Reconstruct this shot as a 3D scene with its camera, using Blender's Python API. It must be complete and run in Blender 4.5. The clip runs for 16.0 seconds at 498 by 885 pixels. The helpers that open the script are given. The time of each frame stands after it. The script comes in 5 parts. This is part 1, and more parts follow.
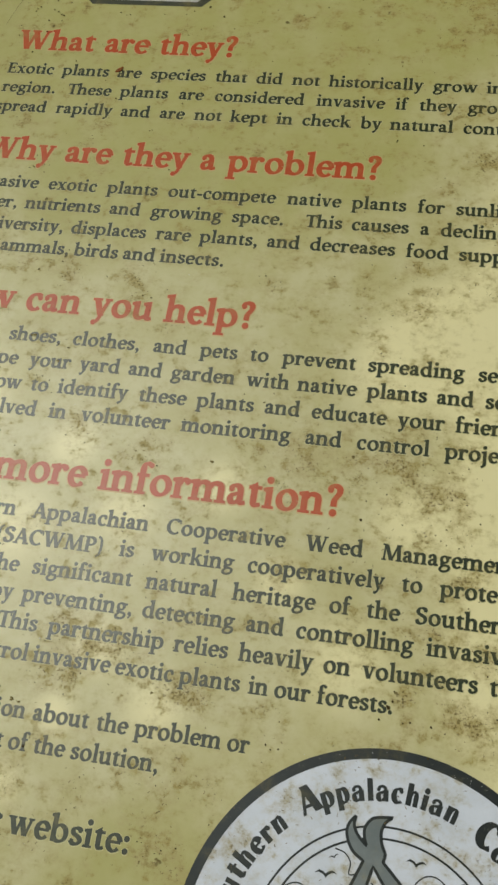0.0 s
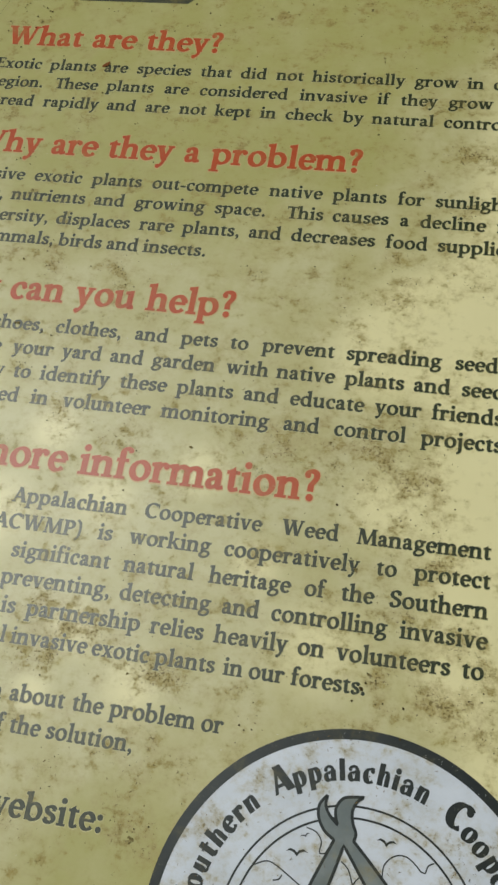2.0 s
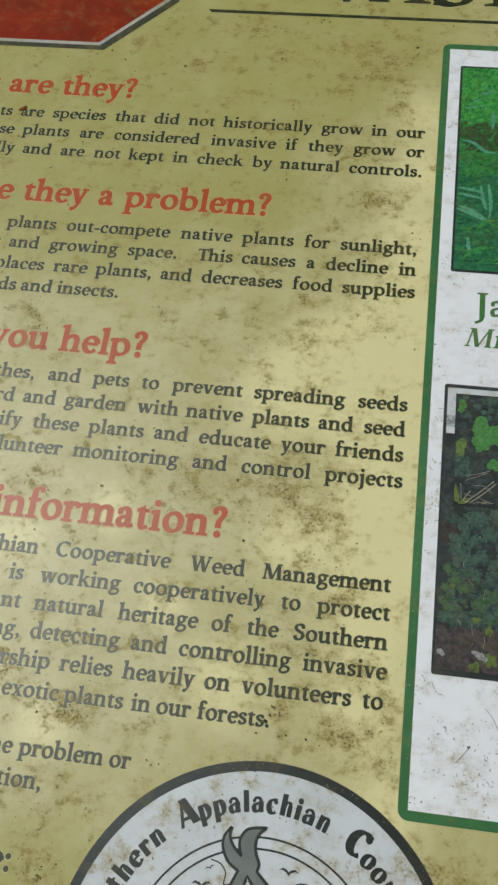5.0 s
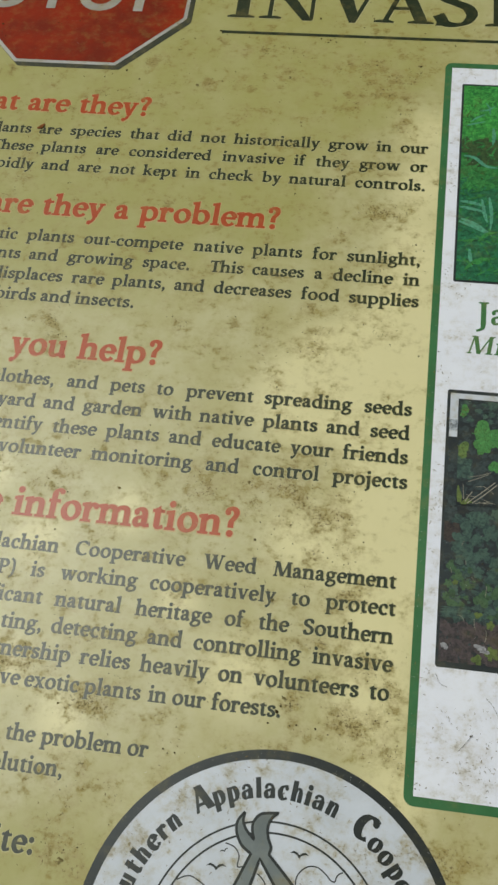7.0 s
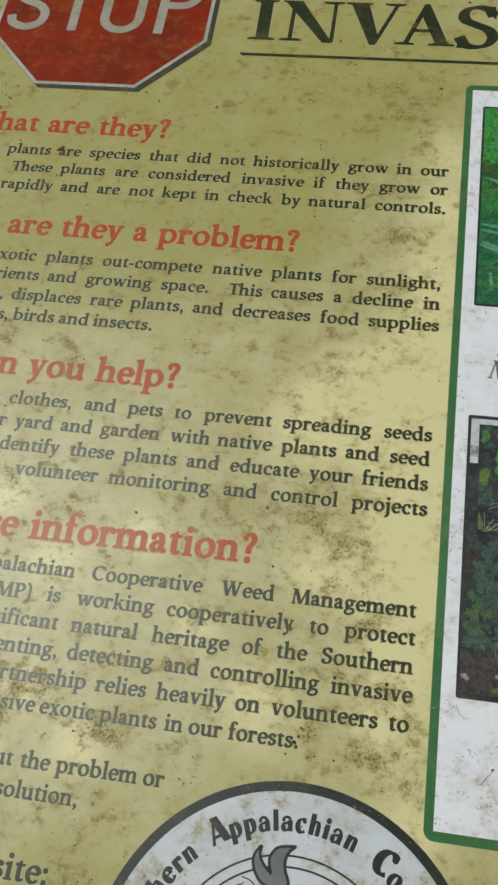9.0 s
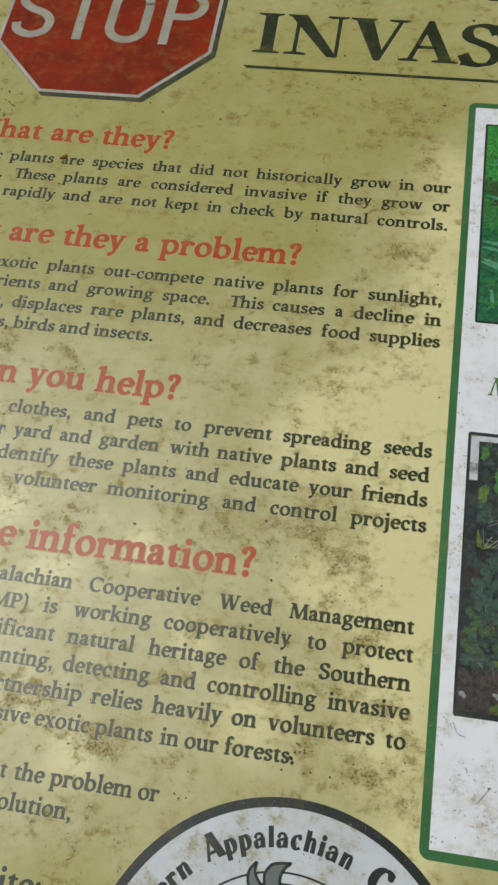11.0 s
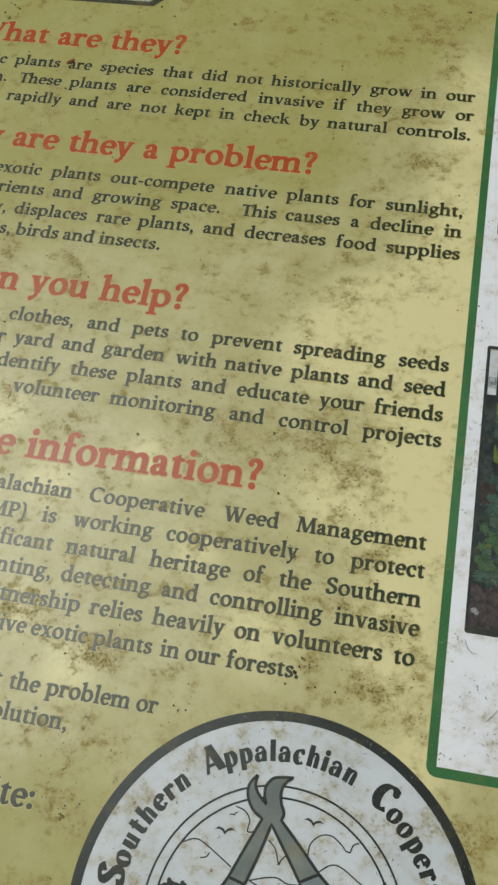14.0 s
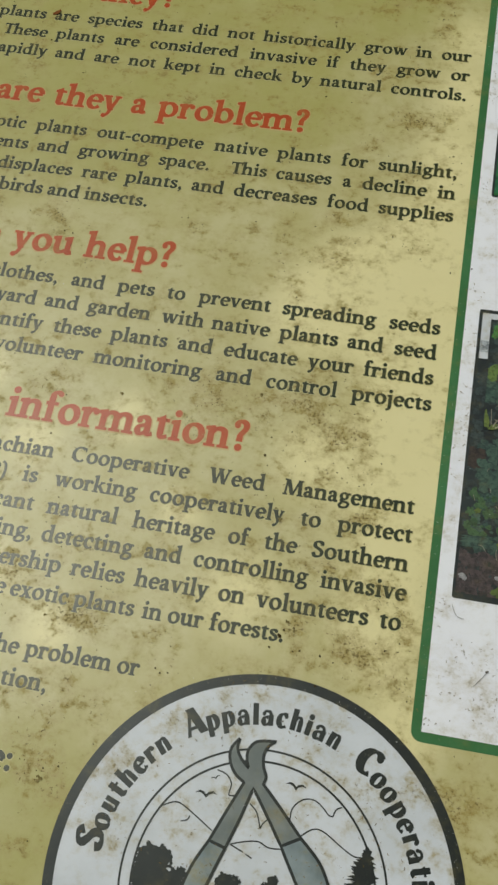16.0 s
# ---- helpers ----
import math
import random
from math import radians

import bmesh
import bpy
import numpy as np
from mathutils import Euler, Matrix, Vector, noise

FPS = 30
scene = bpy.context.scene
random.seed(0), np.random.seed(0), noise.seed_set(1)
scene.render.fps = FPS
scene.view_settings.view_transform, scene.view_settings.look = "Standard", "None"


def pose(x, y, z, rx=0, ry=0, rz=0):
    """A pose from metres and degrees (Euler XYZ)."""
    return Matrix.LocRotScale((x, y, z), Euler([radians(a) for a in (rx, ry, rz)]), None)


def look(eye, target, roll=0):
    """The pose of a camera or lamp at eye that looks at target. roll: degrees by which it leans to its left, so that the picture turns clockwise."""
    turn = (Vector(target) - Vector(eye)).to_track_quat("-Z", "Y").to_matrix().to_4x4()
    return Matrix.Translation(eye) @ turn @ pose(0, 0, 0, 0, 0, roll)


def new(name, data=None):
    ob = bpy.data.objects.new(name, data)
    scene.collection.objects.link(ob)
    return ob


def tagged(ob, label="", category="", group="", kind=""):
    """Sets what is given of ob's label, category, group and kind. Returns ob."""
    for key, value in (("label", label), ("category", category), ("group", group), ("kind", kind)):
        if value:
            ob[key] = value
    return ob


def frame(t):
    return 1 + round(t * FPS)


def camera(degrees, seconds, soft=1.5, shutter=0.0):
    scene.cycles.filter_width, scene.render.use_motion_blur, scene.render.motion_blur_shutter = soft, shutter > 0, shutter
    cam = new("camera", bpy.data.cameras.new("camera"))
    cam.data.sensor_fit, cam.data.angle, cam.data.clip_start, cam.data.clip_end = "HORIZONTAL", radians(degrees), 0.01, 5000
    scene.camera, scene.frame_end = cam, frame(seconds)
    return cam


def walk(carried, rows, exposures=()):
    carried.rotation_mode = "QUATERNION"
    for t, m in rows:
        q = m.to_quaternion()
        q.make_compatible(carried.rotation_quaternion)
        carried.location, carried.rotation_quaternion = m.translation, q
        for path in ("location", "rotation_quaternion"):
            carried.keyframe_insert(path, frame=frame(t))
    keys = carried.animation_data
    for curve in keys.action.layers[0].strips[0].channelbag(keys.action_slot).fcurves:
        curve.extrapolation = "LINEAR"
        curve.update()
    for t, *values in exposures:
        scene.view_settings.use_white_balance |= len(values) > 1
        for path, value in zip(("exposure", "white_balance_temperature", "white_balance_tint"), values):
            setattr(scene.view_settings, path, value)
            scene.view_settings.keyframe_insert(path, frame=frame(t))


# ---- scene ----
# The sign's own plane: x to the right, y up the face, z off the face. It leans back like a lectern.
PANEL = pose(0, 0, 1.0, 35, 0, 0)

# ---- camera and walk: rows of seconds, place and turn in the sign's plane ----
ROWS = (
    (0.0, 0.0098, -0.1134, 0.3708, 22.01, 6.00, 8.76),
    (0.3, 0.0097, -0.1087, 0.3757, 21.27, 8.01, 9.25),
    (0.5, 0.0085, -0.1071, 0.3782, 21.89, 8.74, 9.57),
    (0.8, 0.0016, -0.1112, 0.3797, 22.68, 8.89, 10.17),
    (1.0, -0.0013, -0.1154, 0.3799, 22.67, 8.67, 10.37),
    (1.3, 0.0011, -0.1222, 0.3800, 23.57, 7.52, 10.41),
    (1.5, 0.0049, -0.1246, 0.3789, 23.18, 6.91, 10.30),
    (1.8, 0.0167, -0.1243, 0.3729, 23.01, 5.95, 9.61),
    (2.0, 0.0214, -0.1237, 0.3692, 22.78, 5.94, 9.13),
    (2.5, 0.0176, -0.1202, 0.3672, 22.49, 4.48, 8.56),
    (2.8, 0.0250, -0.1178, 0.3665, 22.81, 3.96, 8.37),
    (3.0, 0.0310, -0.1170, 0.3663, 22.56, 3.86, 8.21),
    (3.5, 0.0355, -0.1186, 0.3743, 22.57, 3.41, 7.40),
    (3.8, 0.0324, -0.1230, 0.3799, 23.05, 3.58, 7.49),
    (4.0, 0.0306, -0.1248, 0.3818, 23.31, 3.39, 7.53),
    (4.5, 0.0365, -0.1208, 0.3814, 23.61, 3.36, 7.43),
    (4.7, 0.0410, -0.1183, 0.3800, 23.73, 3.49, 7.37),
    (6.8, 0.0425, -0.1249, 0.3934, 24.46, 3.61, 7.34),
    (7.0, 0.0417, -0.1278, 0.3961, 24.48, 3.94, 7.43),
    (7.5, 0.0334, -0.1279, 0.4042, 24.92, 4.40, 7.87),
    (7.8, 0.0305, -0.1280, 0.3990, 25.32, 4.40, 8.16),
    (8.0, 0.0299, -0.1281, 0.3947, 25.32, 4.15, 8.26),
    (8.3, 0.0338, -0.1268, 0.3924, 25.38, 4.31, 8.23),
    (8.5, 0.0374, -0.1254, 0.3920, 25.62, 4.77, 8.19),
    (8.7, 0.0391, -0.1230, 0.3933, 25.33, 4.71, 8.09),
    (10.8, 0.0330, -0.1205, 0.3992, 25.95, 3.77, 8.56),
    (11.0, 0.0335, -0.1198, 0.3962, 25.86, 3.56, 8.71),
    (11.3, 0.0345, -0.1204, 0.3917, 25.89, 3.36, 8.79),
    (11.5, 0.0359, -0.1208, 0.3889, 25.95, 3.57, 8.80),
    (12.0, 0.0436, -0.1150, 0.3834, 25.61, 3.69, 8.54),
    (12.3, 0.0347, -0.1162, 0.3807, 25.74, 3.59, 8.39),
    (12.5, 0.0298, -0.1180, 0.3786, 25.41, 3.85, 8.35),
    (12.8, 0.0306, -0.1219, 0.3743, 25.08, 4.18, 8.42),
    (13.0, 0.0310, -0.1253, 0.3717, 24.96, 3.98, 8.53),
    (13.3, 0.0306, -0.1336, 0.3699, 24.83, 3.41, 8.80),
    (13.5, 0.0304, -0.1367, 0.3696, 24.15, 3.37, 9.05),
    (13.8, 0.0339, -0.1367, 0.3695, 23.71, 3.81, 9.63),
    (14.0, 0.0358, -0.1364, 0.3698, 24.01, 3.72, 9.96),
    (14.3, 0.0345, -0.1343, 0.3717, 23.71, 2.85, 10.04),
    (14.5, 0.0326, -0.1334, 0.3735, 23.21, 2.90, 10.09),
    (14.8, 0.0268, -0.1403, 0.3782, 23.12, 3.04, 10.56),
    (15.0, 0.0244, -0.1440, 0.3800, 23.39, 3.16, 10.76),
    (15.3, 0.0369, -0.1391, 0.3764, 24.02, 3.58, 10.63),
    (15.5, 0.0437, -0.1365, 0.3721, 23.81, 3.30, 10.50),
    (15.8, 0.0394, -0.1388, 0.3646, 23.56, 2.31, 10.39),
    (16.0, 0.0351, -0.1412, 0.3591, 22.85, 2.50, 10.33),
)
cam = camera(30.25, 16.0, soft=2.6)
walk(cam, [(t, PANEL @ pose(x, y, z, a, b, c)) for t, x, y, z, a, b, c in ROWS],
     [(0.0, -0.12, 6550, 10), (1.0, -0.12, 5950, 12), (2.0, -0.12, 6350, 10), (3.0, -0.12, 6420, 9), (7.0, -0.12, 6480, 9), (11.0, -0.14, 6500, 10), (12.5, -0.14, 6550, 9), (14.5, -0.16, 6600, 8), (16.0, -0.17, 6750, 8)])

# ---- world and sun ----
SUN_ELEVATION, SUN_TURN = 60.0, 230.0
world = bpy.data.worlds.new("world")
scene.world = world
world.use_nodes = True
sky = world.node_tree.nodes.new("ShaderNodeTexSky")
sky.sky_type = "NISHITA"
sky.sun_disc = False
sky.sun_elevation, sky.sun_rotation = radians(SUN_ELEVATION), radians(SUN_TURN)
sky.dust_density = 3.0
back = world.node_tree.nodes["Background"]
grey = world.node_tree.nodes.new("ShaderNodeHueSaturation")
grey.inputs["Saturation"].default_value = 0.12
world.node_tree.links.new(sky.outputs[0], grey.inputs["Color"])
leafy = world.node_tree.nodes.new("ShaderNodeMix")  # daylight that has come down through leaves
leafy.data_type, leafy.blend_type = "RGBA", "MULTIPLY"
leafy.inputs[0].default_value, leafy.inputs[7].default_value = 1.0, (0.97, 1.0, 0.93, 1)
world.node_tree.links.new(grey.outputs[0], leafy.inputs[6])
world.node_tree.links.new(leafy.outputs[2], back.inputs[0])
back.inputs[1].default_value = 0.051
sun = new("sun", bpy.data.lights.new("sun", "SUN"))
sun.data.energy, sun.data.angle, sun.data.color = 1.74, radians(24), (0.975, 0.99, 0.95)
e, a = radians(SUN_ELEVATION), radians(SUN_TURN)
toward = Vector((math.sin(a) * math.cos(e), math.cos(a) * math.cos(e), math.sin(e)))
sun.matrix_world = look(toward * 20, (0, 0, 0))


# ---- materials ----
def nodes_of(name):
    mat = bpy.data.materials.new(name)
    mat.use_nodes = True
    tree = mat.node_tree
    return mat, tree, tree.nodes["Principled BSDF"]


def add(tree, kind):
    return tree.nodes.new(kind)


def ramp(tree, source, low, high):
    node = add(tree, "ShaderNodeMapRange")
    node.clamp, node.interpolation_type = True, "SMOOTHSTEP"
    tree.links.new(source, node.inputs[0])
    node.inputs[1].default_value, node.inputs[2].default_value = low, high
    return node.outputs[0]


def maths(tree, operation, a, b):
    node = add(tree, "ShaderNodeMath")
    node.operation = operation
    for socket, value in zip(node.inputs, (a, b)):
        if isinstance(value, (int, float)):
            socket.default_value = value
        else:
            tree.links.new(value, socket)
    return node.outputs[0]


def blend(tree, factor, a, b):
    node = add(tree, "ShaderNodeMix")
    node.data_type = "RGBA"
    for socket, value in ((node.inputs[0], factor), (node.inputs[6], a), (node.inputs[7], b)):
        if isinstance(value, (int, float)):
            socket.default_value = value
        elif isinstance(value, tuple):
            socket.default_value = (*value, 1)
        else:
            tree.links.new(value, socket)
    return node.outputs[2]


def grain(tree, vector, scale, detail=6.0, rough=0.6, offset=(0, 0, 0), stretch=(1, 1, 1)):
    place = add(tree, "ShaderNodeMapping")
    place.inputs["Location"].default_value = offset
    place.inputs["Scale"].default_value = stretch
    tree.links.new(vector, place.inputs[0])
    node = add(tree, "ShaderNodeTexNoise")
    tree.links.new(place.outputs[0], node.inputs["Vector"])
    node.inputs["Scale"].default_value = scale
    node.inputs["Detail"].default_value = detail
    node.inputs["Roughness"].default_value = rough
    return node.outputs["Fac"]


def weathered_group():
    """Grime, lichen film and specks over whatever is printed, in the sign's own metres. Stains: where grime has
    gathered, with painted shade by the left rail.
    """
    tree = bpy.data.node_groups.new("weathering", "ShaderNodeTree")
    tree.interface.new_socket("Color", in_out="INPUT", socket_type="NodeSocketColor")
    tree.interface.new_socket("Amount", in_out="INPUT", socket_type="NodeSocketFloat")
    tree.interface.new_socket("Color", in_out="OUTPUT", socket_type="NodeSocketColor")
    tree.interface.new_socket("Grime", in_out="OUTPUT", socket_type="NodeSocketFloat")
    inp, out = add(tree, "NodeGroupInput"), add(tree, "NodeGroupOutput")
    at = add(tree, "ShaderNodeTexCoord").outputs["Object"]
    attribute = add(tree, "ShaderNodeAttribute")
    attribute.attribute_name = "stain_shade"
    stain_shade = attribute.outputs["Fac"]
    broad = grain(tree, at, 62, 4, 0.60, (3.1, 0.4, 0), (0.9, 1.1, 1))
    middle = grain(tree, at, 190, 8, 0.64, (1.2, 5.4, 0), (0.95, 1.05, 1))
    fine = grain(tree, at, 760, 6, 0.68, (9.3, 1.1, 0), (1, 1, 1))
    lean = maths(tree, "MULTIPLY", maths(tree, "SUBTRACT", broad, 0.5), 0.64)
    settled = maths(tree, "ADD", lean, maths(tree, "MULTIPLY", stain_shade, 0.115))
    smear = ramp(tree, maths(tree, "ADD", maths(tree, "MULTIPLY", settled, 1.2), middle), 0.43, 0.76)
    film = maths(tree, "MULTIPLY", maths(tree, "MULTIPLY", smear, 0.50), inp.outputs["Amount"])
    crust = ramp(tree, maths(tree, "ADD", middle, settled), 0.575, 0.70)
    crust = maths(tree, "MULTIPLY", crust, maths(tree, "ADD", 0.16, maths(tree, "MULTIPLY", ramp(tree, fine, 0.36, 0.60), 0.56)))
    flecks = ramp(tree, maths(tree, "ADD", fine, maths(tree, "MULTIPLY", settled, 0.8)), 0.65, 0.73)
    tan = grain(tree, at, 125, 9, 0.70, (4.7, 2.6, 0), (0.92, 1.08, 1))
    tan = ramp(tree, maths(tree, "ADD", maths(tree, "ADD", tan, maths(tree, "MULTIPLY", lean, 0.55)), maths(tree, "MULTIPLY", stain_shade, 0.16)), 0.47, 0.80)
    speckle = maths(tree, "ADD", 0.30, maths(tree, "MULTIPLY", ramp(tree, fine, 0.36, 0.62), 0.48))
    tan = maths(tree, "MULTIPLY", maths(tree, "MULTIPLY", tan, speckle), inp.outputs["Amount"])
    hue = blend(tree, ramp(tree, grain(tree, at, 110, 5, 0.6, (2, 8, 0)), 0.35, 0.65), (0.21, 0.147, 0.022), (0.325, 0.248, 0.048))
    first = blend(tree, film, inp.outputs["Color"], (0.36, 0.295, 0.080))
    first = blend(tree, tan, first, (0.38, 0.295, 0.112))
    second = blend(tree, maths(tree, "MULTIPLY", crust, inp.outputs["Amount"]), first, hue)
    dark = maths(tree, "MULTIPLY", maths(tree, "MULTIPLY", flecks, 0.72), inp.outputs["Amount"])
    third = blend(tree, dark, second, (0.085, 0.060, 0.012))
    # highest values turn near black: grime and painted shade along the rail
    edge_dark = maths(tree, "MULTIPLY", ramp(tree, maths(tree, "ADD", stain_shade, middle), 1.35, 2.7), inp.outputs["Amount"])
    tree.links.new(blend(tree, edge_dark, third, (0.062, 0.058, 0.018)), out.inputs["Color"])
    tree.links.new(maths(tree, "MAXIMUM", maths(tree, "MULTIPLY", crust, inp.outputs["Amount"]), dark), out.inputs["Grime"])
    return tree


WEATHER = weathered_group()


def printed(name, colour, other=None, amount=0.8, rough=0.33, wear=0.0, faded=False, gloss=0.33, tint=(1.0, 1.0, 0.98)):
    """Ink under a worn laminate."""
    mat, tree, shader = nodes_of(name)
    at = add(tree, "ShaderNodeTexCoord").outputs["Object"]
    tone = blend(tree, ramp(tree, grain(tree, at, 38, 5, 0.6, (0.7, 3.3, 0)), 0.35, 0.68), colour, other or colour)
    if wear:
        rub = ramp(tree, grain(tree, at, 500, 5, 0.7, (5.1, 6.2, 0)), 0.60, 0.72)
        tone = blend(tree, maths(tree, "MULTIPLY", rub, wear), tone, (0.45, 0.42, 0.3))
    if faded:
        # towards cream: faded print, and glare painted as paler colour
        faded_glare = add(tree, "ShaderNodeAttribute")
        faded_glare.attribute_name = "faded_glare"
        ragged = maths(tree, "ADD", faded_glare.outputs["Fac"], maths(tree, "MULTIPLY", grain(tree, at, 60, 8, 0.7, (6, 1, 0)), 0.28))
        tone = blend(tree, maths(tree, "MULTIPLY", ramp(tree, ragged, 0.12, 1.35), 0.9), tone, (0.85, 0.775, 0.42))
        # darker olive: the sheet's tone and its dimmer light, painted together
        olive_dim = add(tree, "ShaderNodeAttribute")
        olive_dim.attribute_name = "olive_dim"
        ragged = maths(tree, "ADD", olive_dim.outputs["Fac"], maths(tree, "MULTIPLY", grain(tree, at, 75, 9, 0.7, (1, 6, 0)), 0.9))
        tone = blend(tree, maths(tree, "MULTIPLY", ramp(tree, ragged, 0.40, 1.7), 0.58), tone, (0.345, 0.335, 0.065))
    group = add(tree, "ShaderNodeGroup")
    group.node_tree = WEATHER
    tree.links.new(tone, group.inputs[0])
    group.inputs[1].default_value = amount
    tree.links.new(group.outputs[0], shader.inputs["Base Color"])
    tree.links.new(maths(tree, "ADD", maths(tree, "MULTIPLY", group.outputs[1], 0.35), rough), shader.inputs["Roughness"])
    shader.inputs["Specular IOR Level"].default_value = gloss
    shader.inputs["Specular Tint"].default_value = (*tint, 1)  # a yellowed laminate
    bump = add(tree, "ShaderNodeBump")
    bump.inputs["Strength"].default_value = 0.12
    bump.inputs["Distance"].default_value = 0.0004
    tree.links.new(maths(tree, "ADD", grain(tree, at, 260, 6, 0.65), group.outputs[1]), bump.inputs["Height"])
    tree.links.new(bump.outputs[0], shader.inputs["Normal"])
    return mat


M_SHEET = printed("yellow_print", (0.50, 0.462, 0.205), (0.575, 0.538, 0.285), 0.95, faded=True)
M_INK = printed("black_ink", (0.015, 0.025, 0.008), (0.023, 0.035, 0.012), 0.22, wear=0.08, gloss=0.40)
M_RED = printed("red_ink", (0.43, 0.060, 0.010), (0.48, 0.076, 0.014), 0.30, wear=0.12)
# sharpening halos round the lettering, put in as paler colour
M_HALO = printed("pale_halo", (0.55, 0.51, 0.235), (0.60, 0.565, 0.295), 0.8)
M_HALO_RED = printed("pale_red_halo", (0.58, 0.40, 0.17), (0.60, 0.43, 0.20), 0.6)
M_STOP = printed("stop_red", (0.30, 0.024, 0.003), (0.19, 0.019, 0.005), 0.22, wear=0.1, gloss=0.16)
M_SILVER = printed("silver_print", (0.42, 0.41, 0.38), (0.55, 0.54, 0.51), 0.6)
M_STOP_LETTER = printed("worn_letter_print", (0.34, 0.32, 0.27), (0.46, 0.44, 0.39), 0.7)
M_SHADOW = printed("grey_print", (0.045, 0.05, 0.03), None, 0.3)
M_WHITE = printed("white_print", (0.90, 0.92, 0.98), (0.87, 0.89, 0.97), 0.38, gloss=0.5, tint=(1, 1, 1))
M_SEAL_WHITE = printed("seal_white", (0.68, 0.72, 0.775), (0.60, 0.64, 0.685), 0.70, tint=(1, 1, 1))
M_SEAL_INK = printed("seal_ink", (0.012, 0.016, 0.015), (0.02, 0.025, 0.023), 0.10, wear=0.12, gloss=0.40, tint=(0.95, 1.0, 1.0))
M_STEEL = printed("steel_print", (0.14, 0.165, 0.16), (0.24, 0.27, 0.265), 0.22, tint=(0.95, 1, 1))
M_GRIP = printed("grip_print", (0.14, 0.185, 0.195), (0.30, 0.36, 0.38), 0.4, tint=(0.95, 1, 1))
M_GREEN = printed("green_ink", (0.036, 0.150, 0.048), (0.052, 0.19, 0.070), 0.16, wear=0.08)
M_CAPTION = printed("green_caption", (0.06, 0.19, 0.06), None, 0.4)
M_PHOTO_DARK = printed("photo_dark", (0.012, 0.019, 0.022), (0.026, 0.038, 0.040), 0.12, gloss=0.44, tint=(1, 1, 1))
M_PHOTO_GREEN = printed("photo_green", (0.014, 0.12, 0.028), (0.035, 0.24, 0.05), 0.20)


def varied(name, first, second, amount=0.1):
    """A print whose many small shapes differ in tone."""
    mat, tree, shader = nodes_of(name)
    chance = add(tree, "ShaderNodeNewGeometry").outputs["Random Per Island"]
    group = add(tree, "ShaderNodeGroup")
    group.node_tree = WEATHER
    at = add(tree, "ShaderNodeTexCoord").outputs["Object"]
    tone = blend(tree, chance, first, second)
    tone = blend(tree, maths(tree, "MULTIPLY", ramp(tree, grain(tree, at, 420, 7, 0.7, (2, 5, 0)), 0.40, 0.66), 0.55), tone, tuple(c * 1.5 for c in second))
    tone = blend(tree, maths(tree, "MULTIPLY", ramp(tree, grain(tree, at, 900, 5, 0.7, (8, 1, 0)), 0.48, 0.62), 0.50), tone, tuple(c * 0.35 for c in first))
    tree.links.new(tone, group.inputs[0])
    group.inputs[1].default_value = amount
    tree.links.new(group.outputs[0], shader.inputs["Base Color"])
    shader.inputs["Roughness"].default_value = 0.34
    shader.inputs["Specular IOR Level"].default_value = 0.44
    return mat


M_GRASS = varied("photo_grass", (0.02, 0.19, 0.03), (0.07, 0.40, 0.07))
M_GRASS_PALE = varied("photo_pale_grass", (0.03, 0.21, 0.11), (0.09, 0.33, 0.20))
M_GRASS_DEEP = varied("photo_deep_grass", (0.008, 0.085, 0.035), (0.022, 0.18, 0.075))
M_LEAF = varied("photo_leaf", (0.034, 0.14, 0.034), (0.070, 0.24, 0.060))
M_LEAF_OLIVE = varied("photo_olive_leaf", (0.045, 0.085, 0.025), (0.12, 0.20, 0.05))
M_LEAF_DARK = varied("photo_dark_leaf", (0.014, 0.022, 0.027), (0.040, 0.062, 0.060))
M_FADE = varied("photo_worn_margin", (0.10, 0.12, 0.13), (0.42, 0.46, 0.50))
M_LEAF_YELLOW = varied("photo_yellow_leaf", (0.050, 0.085, 0.020), (0.12, 0.17, 0.040))
M_LEAF_PALE = varied("photo_pale_leaf", (0.05, 0.25, 0.06), (0.08, 0.32, 0.09))
M_GRASS_MID = varied("photo_mid_grass", (0.015, 0.13, 0.03), (0.04, 0.25, 0.055))
M_GRASS_SHADE = varied("photo_grass_shade", (0.016, 0.055, 0.018), (0.05, 0.10, 0.028))
M_SOIL_DARK = varied("photo_dark_soil", (0.022, 0.020, 0.020), (0.050, 0.036, 0.030))
M_LEAF_MID = varied("photo_mid_leaf", (0.020, 0.055, 0.030), (0.058, 0.122, 0.052))
M_LEAF_SHADE = varied("photo_shaded_leaf", (0.019, 0.044, 0.042), (0.058, 0.112, 0.084))
M_SOIL = varied("photo_soil", (0.026, 0.024, 0.026), (0.082, 0.062, 0.062))
M_TWIG = varied("photo_twig", (0.16, 0.15, 0.10), (0.34, 0.32, 0.25))
M_STONE = varied("photo_stone", (0.13, 0.135, 0.14), (0.34, 0.34, 0.35))


